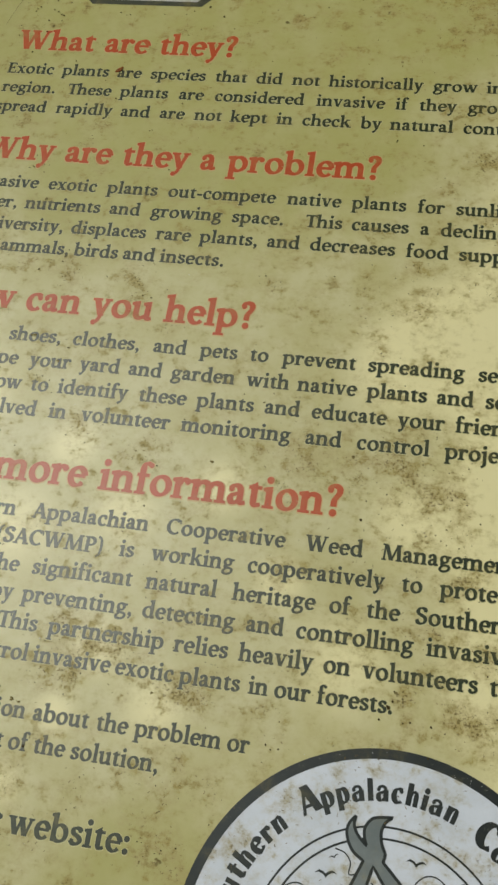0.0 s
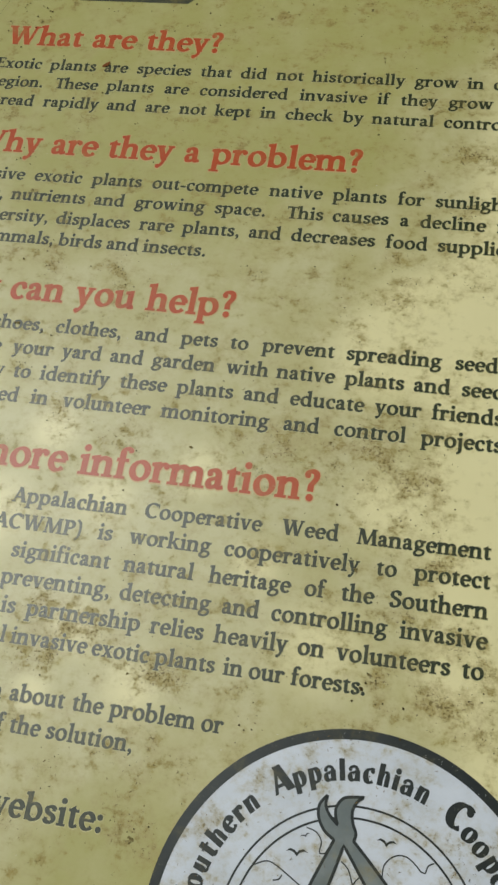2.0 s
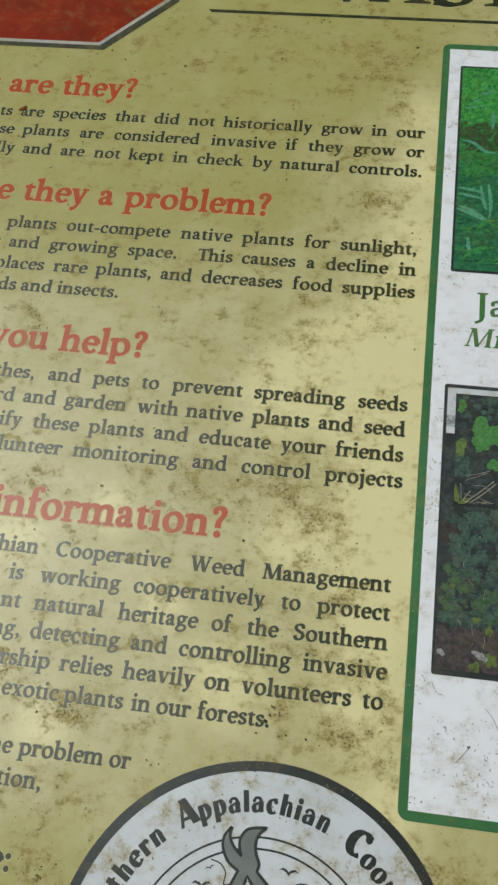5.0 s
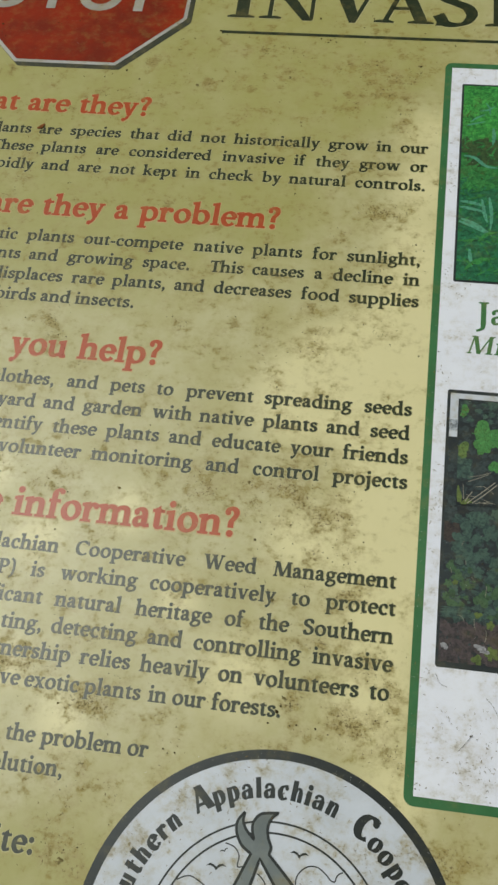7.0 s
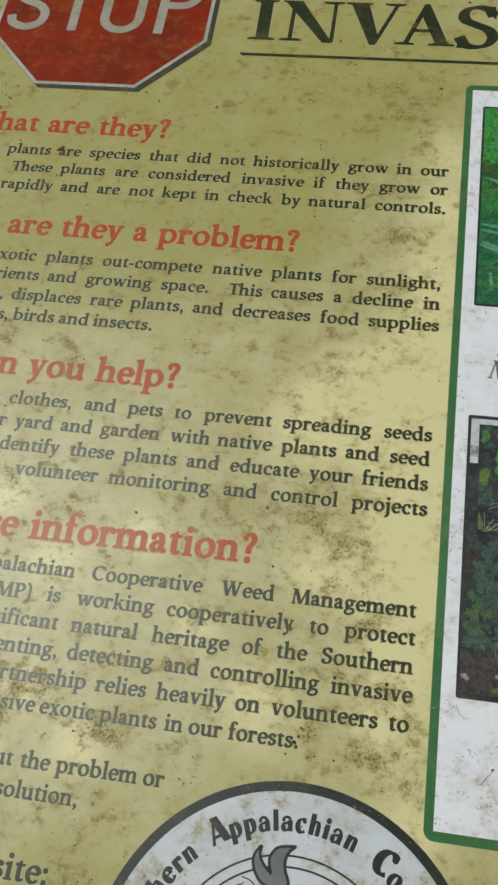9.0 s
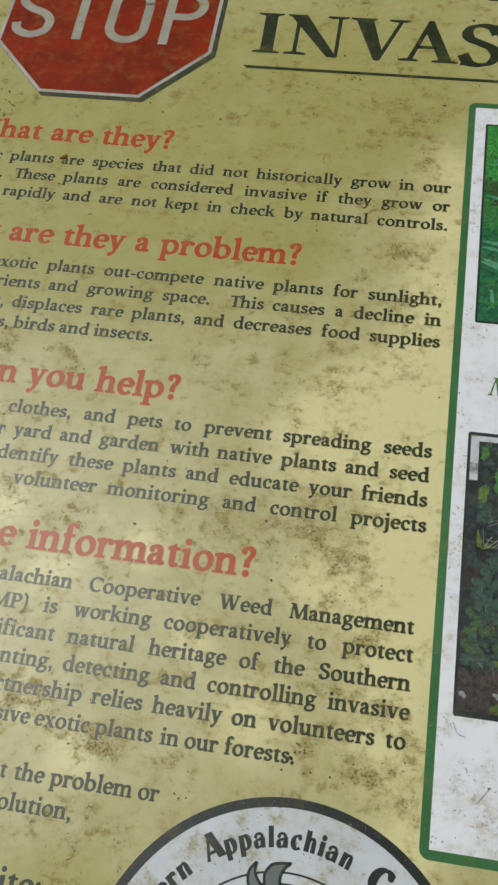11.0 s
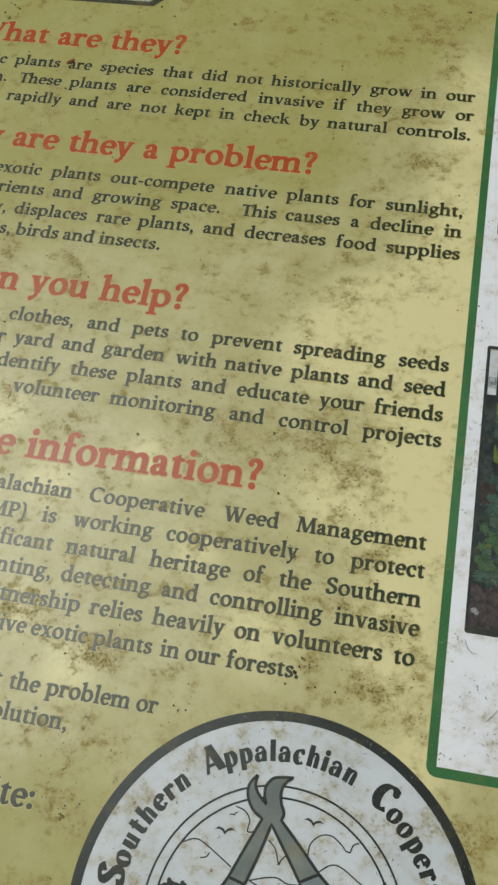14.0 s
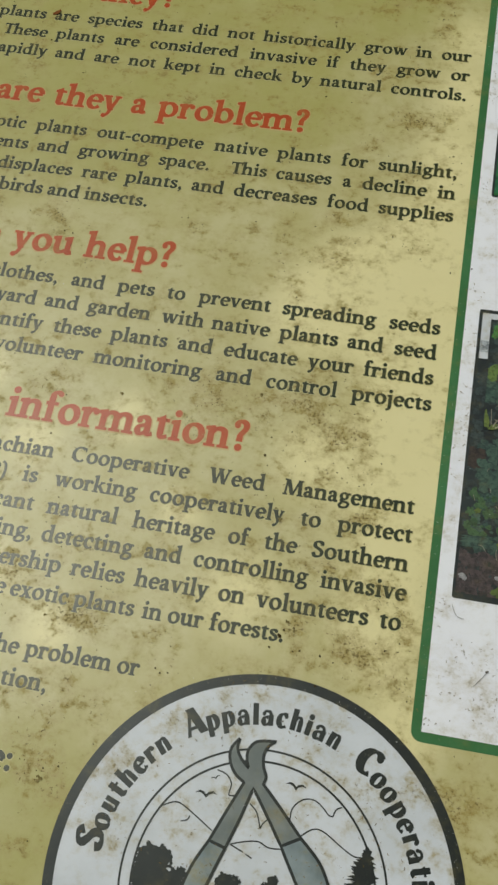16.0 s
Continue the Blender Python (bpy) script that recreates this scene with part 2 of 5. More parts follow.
def rough_material(name, first, second, scale, rough, bump_m, speck=None):
    mat, tree, shader = nodes_of(name)
    at = add(tree, "ShaderNodeTexCoord").outputs["Object"]
    tone = blend(tree, ramp(tree, grain(tree, at, scale, 8, 0.65), 0.35, 0.65), first, second)
    if speck:
        spots = ramp(tree, grain(tree, at, scale * 2.3, 6, 0.6, (4, 2, 7)), 0.62, 0.72)
        tone = blend(tree, maths(tree, "MULTIPLY", spots, 0.6), tone, speck)
    tree.links.new(tone, shader.inputs["Base Color"])
    shader.inputs["Roughness"].default_value = rough
    shader.inputs["Specular IOR Level"].default_value = 0.2
    bump = add(tree, "ShaderNodeBump")
    bump.inputs["Strength"].default_value = 0.5
    bump.inputs["Distance"].default_value = bump_m
    tree.links.new(grain(tree, at, scale * 5, 8, 0.65), bump.inputs["Height"])
    tree.links.new(bump.outputs[0], shader.inputs["Normal"])
    return mat


M_FRAME = rough_material("dark_frame", (0.012, 0.013, 0.006), (0.026, 0.027, 0.013), 40, 0.95, 0.0015, (0.05, 0.05, 0.04))
M_POST = rough_material("post_wood", (0.09, 0.06, 0.04), (0.16, 0.12, 0.08), 14, 0.8, 0.003)
M_GROUND = rough_material("leaf_litter", (0.06, 0.042, 0.025), (0.13, 0.095, 0.055), 3, 0.95, 0.03)
M_SPECK = rough_material("dry_dirt", (0.024, 0.017, 0.006), (0.10, 0.072, 0.024), 120, 0.9, 0.0003)

M_SHRED = rough_material("brown_shred", (0.10, 0.066, 0.020), (0.26, 0.185, 0.075), 260, 0.9, 0.0002)
M_LINT = rough_material("pale_lint", (0.62, 0.62, 0.58), (0.85, 0.86, 0.84), 300, 0.8, 0.0002)


# ---- building helpers ----
def part(name, bm, material, parent, label=""):
    mesh = bpy.data.meshes.new(name)
    bm.to_mesh(mesh)
    bm.free()
    return linked(name, mesh, material, parent, label)


def linked(name, mesh, material, parent, label=""):
    mesh.materials.append(material)
    ob = new(name, mesh)
    ob.parent = parent
    return tagged(ob, label)


def thing(name, label, category, m, group=""):
    ob = new(name)
    ob.matrix_world = m
    ob.empty_display_size = 0.05
    return tagged(ob, label, category, group)


def box(bm, x0, x1, y0, y1, z0, z1, bevel=0.0):
    made = bmesh.ops.create_cube(bm, size=1.0)["verts"]
    bmesh.ops.scale(bm, vec=(x1 - x0, y1 - y0, z1 - z0), verts=made)
    bmesh.ops.translate(bm, vec=((x0 + x1) / 2, (y0 + y1) / 2, (z0 + z1) / 2), verts=made)
    if bevel:
        edges = list({e for v in made for e in v.link_edges})
        bmesh.ops.bevel(bm, geom=edges, offset=bevel, segments=3, affect="EDGES", profile=0.6)


def flat(bm, points, z):
    face = bm.faces.new([bm.verts.new((x, y, z)) for x, y in points])
    face.normal_update()
    if face.normal.z < 0:
        face.normal_flip()
    return face


def ribbon(bm, points, width, z):
    """A drawn line of even width along the points."""
    pts = [Vector(p) for p in points]
    left, right = [], []
    for i, p in enumerate(pts):
        d = (pts[min(i + 1, len(pts) - 1)] - pts[max(i - 1, 0)]).normalized()
        n = Vector((-d.y, d.x)) * width / 2
        left.append(bm.verts.new((*(p + n), z)))
        right.append(bm.verts.new((*(p - n), z)))
    for i in range(len(pts) - 1):
        bm.faces.new((left[i], right[i], right[i + 1], left[i + 1]))


def smooth(points, steps=6, closed=False):
    """Catmull-Rom through a few points."""
    pts = [Vector(p) for p in points]
    n = len(pts)
    out = []
    for i in range(n if closed else n - 1):
        p0, p1, p2, p3 = (pts[(i + k) % n] if closed else pts[min(max(i + k, 0), n - 1)] for k in (-1, 0, 1, 2))
        for s in range(steps):
            t = s / steps
            out.append(0.5 * (2 * p1 + (p2 - p0) * t + (2 * p0 - 5 * p1 + 4 * p2 - p3) * t * t + (3 * p1 - p0 - 3 * p2 + p3) * t ** 3))
    return out if closed else out + [pts[-1]]


def ring(bm, cx, cy, r0, r1, z, steps=128):
    inner = [bm.verts.new((cx + r0 * math.sin(k * math.tau / steps), cy + r0 * math.cos(k * math.tau / steps), z)) for k in range(steps)]
    outer = [bm.verts.new((cx + r1 * math.sin(k * math.tau / steps), cy + r1 * math.cos(k * math.tau / steps), z)) for k in range(steps)]
    for k in range(steps):
        bm.faces.new((inner[k], inner[k - 1], outer[k - 1], outer[k]))


# ---- lettering ----
# widths of a bold book face, in thousandths of its size
ADVANCE = {w[0]: int(w[1:]) / 1000 for w in (
    "a470 b570 c453 d577 e466 f347 g516 h583 i295 j290 k562 l288 m868 n587 o546 p577 q562 r421 s402 t347 u582 v519 w774 x515 y507 z457 "
    "~80 A684 C677 E567 F537 G735 H799 I400 J369 L538 M895 N790 P588 S520 T565 V700 W993 .255 ,255 :255 ?400 -330 (347 )347").split()}
# ---- a bold book face, drawn with a broad pen: thousandths of its size ----
class Pen:
    """Strokes of one letter. grow widens every stroke all round."""

    def __init__(self, grow):
        self.grow, self.shapes = grow, []

    def fill(self, points):
        self.shapes.append(([(x / 1000, y / 1000) for x, y in points], [tuple(range(len(points)))]))

    def stem(self, x, y0, y1, w=112):
        h, g = w / 2 + self.grow, self.grow
        self.fill([(x - h, y0 - g), (x + h, y0 - g), (x + h, y1 + g), (x - h, y1 + g)])

    def bar(self, x0, x1, y, t=44):
        h, g = t / 2 + self.grow, self.grow
        self.fill([(x0 - g, y - h), (x1 + g, y - h), (x1 + g, y + h), (x0 - g, y + h)])

    def slope(self, xa, ya, xb, yb, w):
        """A slanting stroke with level ends, w wide along the level."""
        h = w / 2 + self.grow
        self.fill([(xa - h, ya), (xa + h, ya), (xb + h, yb), (xb - h, yb)])

    def serif(self, x, y, left=58, right=58, w=112):
        """A bracketed slab under (y at the base) or over (y at a head line) a stem."""
        g, s = self.grow, 1 if y < 300 else -1
        a, b = x - w / 2 - left - g, x + w / 2 + right + g
        self.fill([(a, y - s * g), (b, y - s * g), (b, y + s * (24 + g)), (x + w / 2, y + s * 52), (x - w / 2, y + s * 52), (a, y + s * (24 + g))])

    def foot(self, *xs):
        for x in xs:
            self.serif(x, 0)

    def flag(self, x, y, w=112):
        """The slanting head of a small letter's stem."""
        g = self.grow
        self.fill([(x - w / 2 - 62 - g, y - 62 - g), (x - w / 2, y - 90 - g), (x + w / 2 + g, y - 60), (x + w / 2 + g, y + 12 + g), (x - w / 2 - 62 - g, y - 30 + g)])

    def dot(self, x, y, r=64):
        r += self.grow
        self.fill([(x + r * math.cos(k * math.tau / 14), y + r * math.sin(k * math.tau / 14)) for k in range(14)])

    def run(self, path, heavy=116, light=40):
        """A pen stroke: thick where it falls, thin where it rises to the right."""
        n = len(path) - 1
        sides = []
        for i, (x, y) in enumerate(path):
            (xa, ya), (xb, yb) = path[max(i - 1, 0)], path[min(i + 1, n)]
            a = math.atan2(yb - ya, xb - xa)
            h = (light + (heavy - light) * abs(math.sin(a - 0.30)) ** 1.3) / 2 + self.grow
            sides.append(((x - h * math.sin(a), y + h * math.cos(a)), (x + h * math.sin(a), y - h * math.cos(a))))
        points = [tuple(v / 1000 for v in p) for pair in sides for p in pair]
        self.shapes.append((points, [(2 * i, 2 * i + 1, 2 * i + 3, 2 * i + 2) for i in range(n)]))

    def sweep(self, *knots, **weights):
        self.run([tuple(p) for p in smooth([Vector(k) for k in knots], 5)], **weights)

    def arc(self, cx, cy, rx, ry, a0, a1, **weights):
        n = max(6, int(abs(a1 - a0) / 13))
        turn = [radians(a0 + (a1 - a0) * k / n) for k in range(n + 1)]
        self.run([(cx + rx * math.cos(a), cy + ry * math.sin(a)) for a in turn], **weights)

    def arch(self, x0, x1):
        """From one stem over to the next, and down."""
        self.sweep((x0 + 30, 330), (x0 + 90, 392), (x0 + (x1 - x0) * 0.62, 418), (x1 - 22, 378), (x1, 290), (x1, 230), light=62)
        self.stem(x1, 0, 260)


def two_slopes(p, x, w, h, thick=126, thin=50):
    """A v of width w and height h."""
    p.slope(x + w / 2 + 2, -8, x + 4, h, thick)
    p.slope(x + w / 2 + 12, -8, x + w - 4, h, thin)


def end_beak(p, x, y, h):
    """The upright tick at the end of a capital's bar; h down or up."""
    g = p.grow
    p.fill([(x - 62, y), (x + g, y), (x + 8 + g, y + h), (x - 14 - g, y + h)])


SHAPES = {
    "a": lambda p: (p.sweep((84, 338), (122, 400), (205, 424), (282, 384), (306, 290), (306, 150), (316, 70), (356, 38), (440, 58), heavy=112, light=52), p.dot(98, 340, 46),
                    p.sweep((306, 268), (214, 236), (120, 196), (86, 122), (118, 46), (190, 34), (262, 72), (306, 118), heavy=104, light=46)),
    "b": lambda p: (p.stem(118, 10, 700), p.flag(118, 712), p.arc(286, 222, 184, 206, 152, -158)),
    "c": lambda p: (p.arc(262, 222, 172, 208, 46, 318), p.dot(370, 338, 50)),
    "d": lambda p: (p.arc(272, 222, 184, 206, 34, 330), p.stem(424, 40, 700), p.flag(424, 712), p.sweep((424, 90), (440, 30), (490, 22), (548, 36), light=60)),
    "e": lambda p: (p.arc(252, 222, 168, 208, 8, 322), p.bar(110, 420, 240, 42)),
    "f": lambda p: (p.stem(142, 0, 560), p.sweep((142, 520), (152, 640), (214, 694), (300, 690), light=52), p.dot(314, 664, 46), p.bar(36, 292, 424), p.foot(142)),
    "g": lambda p: (p.arc(236, 296, 132, 132, 0, 360, heavy=100), p.bar(330, 494, 404, 52),
                    p.sweep((178, 178), (122, 128), (142, 76), (260, 62), (394, 36), (434, -44), (376, -140), (236, -188), (104, -166), (62, -94), (112, -18), (178, 34), heavy=88, light=54)),
    "h": lambda p: (p.stem(122, 0, 700), p.flag(122, 712), p.arch(122, 432), p.foot(122, 432)),
    "i": lambda p: (p.stem(146, 0, 440), p.flag(146, 452), p.foot(146), p.dot(142, 622, 66)),
    "j": lambda p: (p.stem(150, -80, 440), p.flag(150, 452), p.sweep((150, -60), (132, -150), (70, -206), (0, -232), light=50), p.dot(146, 622, 66)),
    "k": lambda p: (p.stem(122, 0, 700), p.flag(122, 712), p.slope(180, 196, 392, 436, 66), p.slope(456, 0, 262, 290, 140), p.foot(122), p.serif(392, 449, 60, 70, 40), p.serif(470, 0, 40, 60, 90)),
    "l": lambda p: (p.stem(144, 0, 700), p.flag(144, 712), p.foot(144)),
    "m": lambda p: (p.stem(122, 0, 440), p.flag(122, 452), p.arch(122, 424), p.arch(424, 724), p.foot(122, 424, 724)),
    "n": lambda p: (p.stem(122, 0, 440), p.flag(122, 452), p.arch(122, 432), p.foot(122, 432)),
    "o": lambda p: p.arc(273, 222, 184, 208, 0, 360),
    "p": lambda p: (p.stem(124, -226, 440), p.flag(124, 452), p.arc(292, 222, 184, 206, 150, -152), p.serif(124, -232)),
    "q": lambda p: (p.arc(266, 222, 184, 206, 30, 330), p.stem(430, -226, 440), p.serif(430, -232)),
    "r": lambda p: (p.stem(122, 0, 440), p.flag(122, 452), p.sweep((150, 310), (196, 384), (262, 420), (332, 404), light=56), p.dot(344, 384, 56), p.foot(122)),
    "s": lambda p: (p.sweep((322, 342), (282, 404), (204, 424), (124, 398), (94, 338), (130, 276), (208, 234), (290, 184), (316, 112), (270, 46), (194, 20), (112, 40), (66, 118), heavy=112, light=46), p.bar(306, 332, 366, 74), p.bar(56, 82, 92, 80)),
    "t": lambda p: (p.stem(150, 110, 470), p.sweep((150, 150), (160, 66), (214, 26), (318, 54), light=52), p.bar(36, 304, 424), p.fill([(40, 440), (206, 440), (206, 560)])),
    "u": lambda p: (p.stem(128, 150, 440), p.flag(128, 452), p.sweep((128, 220), (134, 106), (190, 34), (286, 34), (396, 92), light=56), p.stem(426, 40, 440), p.flag(426, 452), p.sweep((426, 90), (440, 30), (490, 22), (548, 36), light=60)),
    "v": lambda p: (two_slopes(p, 102, 318, 440), p.serif(106, 449, 42, 54, 112), p.serif(418, 449, 56, 50, 44)),
    "w": lambda p: (two_slopes(p, 98, 290, 440), two_slopes(p, 376, 300, 440), p.serif(104, 449, 42, 54, 112), p.serif(384, 449, 50, 60, 80), p.serif(676, 449, 54, 46, 44)),
    "x": lambda p: (p.slope(402, 0, 112, 440, 136), p.slope(112, 0, 398, 440, 54), p.serif(112, 449, 44, 50), p.serif(402, 449, 54, 50, 44), p.serif(110, 0, 50, 54, 44), p.serif(404, 0, 50, 44)),
    "y": lambda p: (p.slope(262, 0, 108, 440, 128), p.sweep((412, 440), (268, 40), (206, -120), (120, -196), heavy=64, light=50), p.dot(112, -186, 50), p.serif(110, 449, 42, 54), p.serif(412, 449, 56, 50, 44)),
    "z": lambda p: (p.bar(60, 400, 420, 56), p.slope(110, 0, 350, 440, 130), p.bar(50, 410, 28, 56)),
    "A": lambda p: (p.slope(96, 0, 336, 660, 54), p.slope(562, 0, 330, 664, 142), p.bar(180, 470, 216), p.serif(96, 0, 60, 60, 50), p.serif(566, 0, 50, 50, 130)),
    "C": lambda p: (p.arc(382, 326, 282, 306, 48, 312, heavy=132), end_beak(p, 628, 640, -190), p.bar(560, 620, 590, 60)),
    "E": lambda p: (p.stem(168, 0, 651, 124), p.serif(168, 0, 66, 40, 124), p.serif(168, 651, 66, 40, 124), p.bar(168, 492, 628), p.bar(168, 400, 338), p.bar(168, 512, 24), end_beak(p, 496, 651, -150),
                    end_beak(p, 518, 0, 164), p.bar(386, 412, 338, 150)),
    "F": lambda p: (p.stem(168, 0, 651, 124), p.serif(168, 0, 66, 70, 124), p.serif(168, 651, 66, 40, 124), p.bar(168, 492, 628), p.bar(168, 400, 330), end_beak(p, 496, 651, -150), p.bar(386, 412, 330, 150)),
    "G": lambda p: (p.arc(382, 326, 282, 306, 48, 300, heavy=132), end_beak(p, 628, 640, -190), p.stem(604, 40, 280, 124), p.serif(604, 312, 62, 58, 124)),
    "H": lambda p: (p.stem(178, 0, 651, 124), p.stem(622, 0, 651, 124), p.bar(178, 622, 336), [p.serif(x, y, 60, 60, 124) for x in (178, 622) for y in (0, 651)]),
    "I": lambda p: (p.stem(200, 0, 651, 126), p.serif(200, 0, 66, 66, 124), p.serif(200, 651, 66, 66, 124)),
    "J": lambda p: (p.stem(200, -20, 651, 126), p.serif(200, 651, 66, 66, 124), p.sweep((200, 30), (180, -110), (90, -180), (20, -196), light=50)),
    "L": lambda p: (p.stem(168, 0, 651, 124), p.serif(168, 0, 66, 40, 124), p.serif(168, 651, 66, 66, 124), p.bar(168, 506, 24), end_beak(p, 520, 0, 180)),
    "M": lambda p: (p.slope(118, 0, 172, 651, 52), p.slope(430, 0, 208, 651, 140), p.slope(436, 0, 704, 651, 54), p.slope(758, 0, 718, 651, 128), p.serif(118, 0, 58, 58, 50), p.serif(758, 0, 58, 58, 124),
                    p.serif(172, 651, 80, 10, 50), p.serif(722, 651, 10, 66, 110)),
    "N": lambda p: (p.stem(150, 0, 651, 50), p.slope(640, 0, 150, 651, 140), p.stem(640, 0, 651, 50), p.serif(150, 0, 60, 60, 50), p.serif(640, 651, 60, 60, 50), p.serif(150, 651, 70, 10, 50)),
    "P": lambda p: (p.stem(168, 0, 651, 124), p.serif(168, 0, 66, 80, 124), p.serif(168, 651, 66, 20, 124), p.arc(300, 464, 192, 162, 110, -118, heavy=126)),
    "S": lambda p: (p.sweep((430, 500), (374, 600), (262, 632), (150, 594), (104, 498), (140, 414), (250, 354), (374, 286), (424, 178), (362, 62), (246, 20), (132, 50), (64, 170), heavy=130, light=46),
                    end_beak(p, 446, 652, -190), end_beak(p, 98, 0, 190)),
    "T": lambda p: (p.stem(300, 0, 640, 124), p.serif(300, 0, 70, 70, 124), p.bar(40, 560, 626, 50), end_beak(p, 566, 651, -170), p.fill([(26, 651), (96, 651), (56, 481), (36, 481)])),
    "V": lambda p: (two_slopes(p, 124, 450, 640, 140, 54), p.serif(124, 651, 56, 56, 120), p.serif(574, 651, 60, 60, 50)),
    "W": lambda p: (two_slopes(p, 118, 370, 640, 140, 54), two_slopes(p, 474, 384, 640, 140, 54), p.serif(120, 651, 56, 56, 120), p.serif(488, 651, 56, 66, 110), p.serif(866, 651, 60, 54, 50)),
    ".": lambda p: p.dot(128, 52, 66),
    ",": lambda p: (p.dot(124, 52, 62), p.sweep((166, 50), (160, -30), (112, -96), (70, -124), heavy=60, light=30)),
    ":": lambda p: (p.dot(128, 52, 66), p.dot(128, 366, 66)),
    "?": lambda p: (p.dot(196, 52, 66), p.sweep((86, 548), (124, 632), (212, 656), (300, 606), (306, 506), (248, 406), (204, 330), (196, 190), heavy=108, light=56), p.dot(102, 556, 50)),
    "-": lambda p: p.bar(44, 286, 206, 74),
    "(": lambda p: p.sweep((302, 700), (176, 600), (126, 400), (126, 150), (176, -60), (302, -160), heavy=86, light=36),
    ")": lambda p: p.sweep((46, 700), (172, 600), (222, 400), (222, 150), (172, -60), (46, -160), heavy=86, light=36),
}
# a heavy display face with thick stems, hair-thin joins and no serifs, for the seal
FAT = dict(heavy=178, light=34)
DISPLAY = {
    "S": lambda p: p.sweep((400, 520), (330, 622), (220, 640), (110, 580), (96, 470), (200, 374), (330, 296), (400, 190), (350, 60), (230, 14), (110, 40), (60, 150), heavy=190, light=60),
    "o": lambda p: p.arc(250, 224, 168, 224, 0, 360, **FAT),
    "u": lambda p: (p.stem(130, 110, 470, 170), p.sweep((110, 160), (150, 40), (240, 16), (330, 60), (360, 120), heavy=90, light=40), p.stem(384, 0, 470, 130)),
    "t": lambda p: (p.stem(170, 60, 620, 170), p.bar(40, 340, 446, 44), p.sweep((140, 100), (190, 20), (270, 24), (330, 60), heavy=80, light=50)),
    "h": lambda p: (p.stem(130, 0, 700, 170), p.sweep((180, 330), (230, 430), (300, 456), (370, 420), (384, 320), heavy=110, light=44), p.stem(384, 0, 340, 140)),
    "e": lambda p: (p.arc(252, 224, 166, 222, 10, 322, **FAT), p.bar(180, 400, 250, 40)),
    "r": lambda p: (p.stem(130, 0, 470, 170), p.sweep((180, 320), (230, 420), (290, 450), (350, 420), heavy=90, light=60), p.dot(346, 390, 60)),
    "n": lambda p: (p.stem(130, 0, 470, 170), p.sweep((180, 330), (230, 430), (300, 456), (370, 420), (384, 320), heavy=110, light=44), p.stem(384, 0, 340, 140)),
    "A": lambda p: (p.slope(60, 0, 290, 690, 60), p.slope(510, 0, 300, 700, 210), p.bar(130, 470, 190, 46)),
    "p": lambda p: (p.stem(130, -220, 470, 170), p.arc(260, 224, 160, 224, 140, -140, **FAT)),
    "a": lambda p: (p.sweep((90, 380), (170, 456), (290, 456), (366, 380), (370, 260), heavy=80, light=50), p.stem(372, 0, 330, 160), p.arc(210, 136, 110, 126, 60, 320, heavy=160, light=30), p.dot(104, 366, 52)),
    "l": lambda p: p.stem(130, 0, 700, 170),
    "c": lambda p: (p.arc(256, 224, 168, 224, 52, 312, **FAT), p.dot(350, 380, 58)),
    "i": lambda p: (p.stem(130, 0, 470, 170), p.dot(130, 624, 88)),
    "C": lambda p: (p.arc(320, 330, 240, 316, 50, 310, heavy=230, light=50), p.dot(462, 560, 78)),
    "v": lambda p: two_slopes(p, 80, 330, 470, 190, 60),
}
DRAWN = {}


def drawn(ch, grow, face):
    if (ch, grow) not in DRAWN.setdefault(id(face), {}):
        p = Pen(grow)
        face[ch](p)
        DRAWN[id(face)][ch, grow] = p.shapes
    return DRAWN[id(face)][ch, grow]


class Writing:
    """Collects many letters into one mesh."""

    def __init__(self):
        self.points, self.faces = [], []

    def polygons(self, points, faces, z):
        n = len(self.points)
        self.points += [(x, y, z) for x, y in points]
        self.faces += [tuple(i + n for i in f) for f in faces]

    def book_letter(self, ch, where, z, grow=18, tall=1.06, face=SHAPES):
        for j, (points, faces) in enumerate(drawn(ch, grow, face)):
            self.polygons([where(u, v * tall) for u, v in points], faces, z + j * 0.000004)

    def line(self, text, x0, x1, y, em, z, justify=False, slant=0.0, gap=0.225, pick=None, nudge=(), **style):
        """One line from x0 to x1: wide gaps where it is justified, otherwise letters stretched a little to fit. nudge: millimetres for each word."""
        natural = {c: ADVANCE.get(c, 0.5) for c in set(text)}
        gaps = text.count(" ")
        width = sum(natural[c] for c in text if c != " ")
        if justify:
            gap, stretch = ((x1 - x0) / em - width) / gaps, 1.0
        else:
            stretch = (x1 - x0) / em / (width + gap * gaps) if x1 is not None else 1.0
            gap *= stretch
        pen = 0.0
        for at, c in enumerate(text):
            if c in " ~":
                pen += gap if c == " " else natural[c]
                continue
            word = text[:at].count(" ")
            start = pen + (nudge[word] / 1000 / em if word < len(nudge) else 0.0)
            if pick is None or pick[0] <= at < pick[1]:
                self.book_letter(c, lambda u, v: (x0 + em * (start + u * stretch + v * slant), y + em * v), z, **style)
            pen += natural[c] * stretch

    def mesh(self, name):
        mesh = bpy.data.meshes.new(name)
        mesh.from_pydata(self.points, [], self.faces)
        mesh.update()
        flip = [p.index for p in mesh.polygons if p.normal.z < 0]
        if flip:
            bm = bmesh.new()
            bm.from_mesh(mesh)
            bm.faces.ensure_lookup_table()
            bmesh.ops.reverse_faces(bm, faces=[bm.faces[i] for i in flip])
            bm.to_mesh(mesh)
            bm.free()
        return mesh


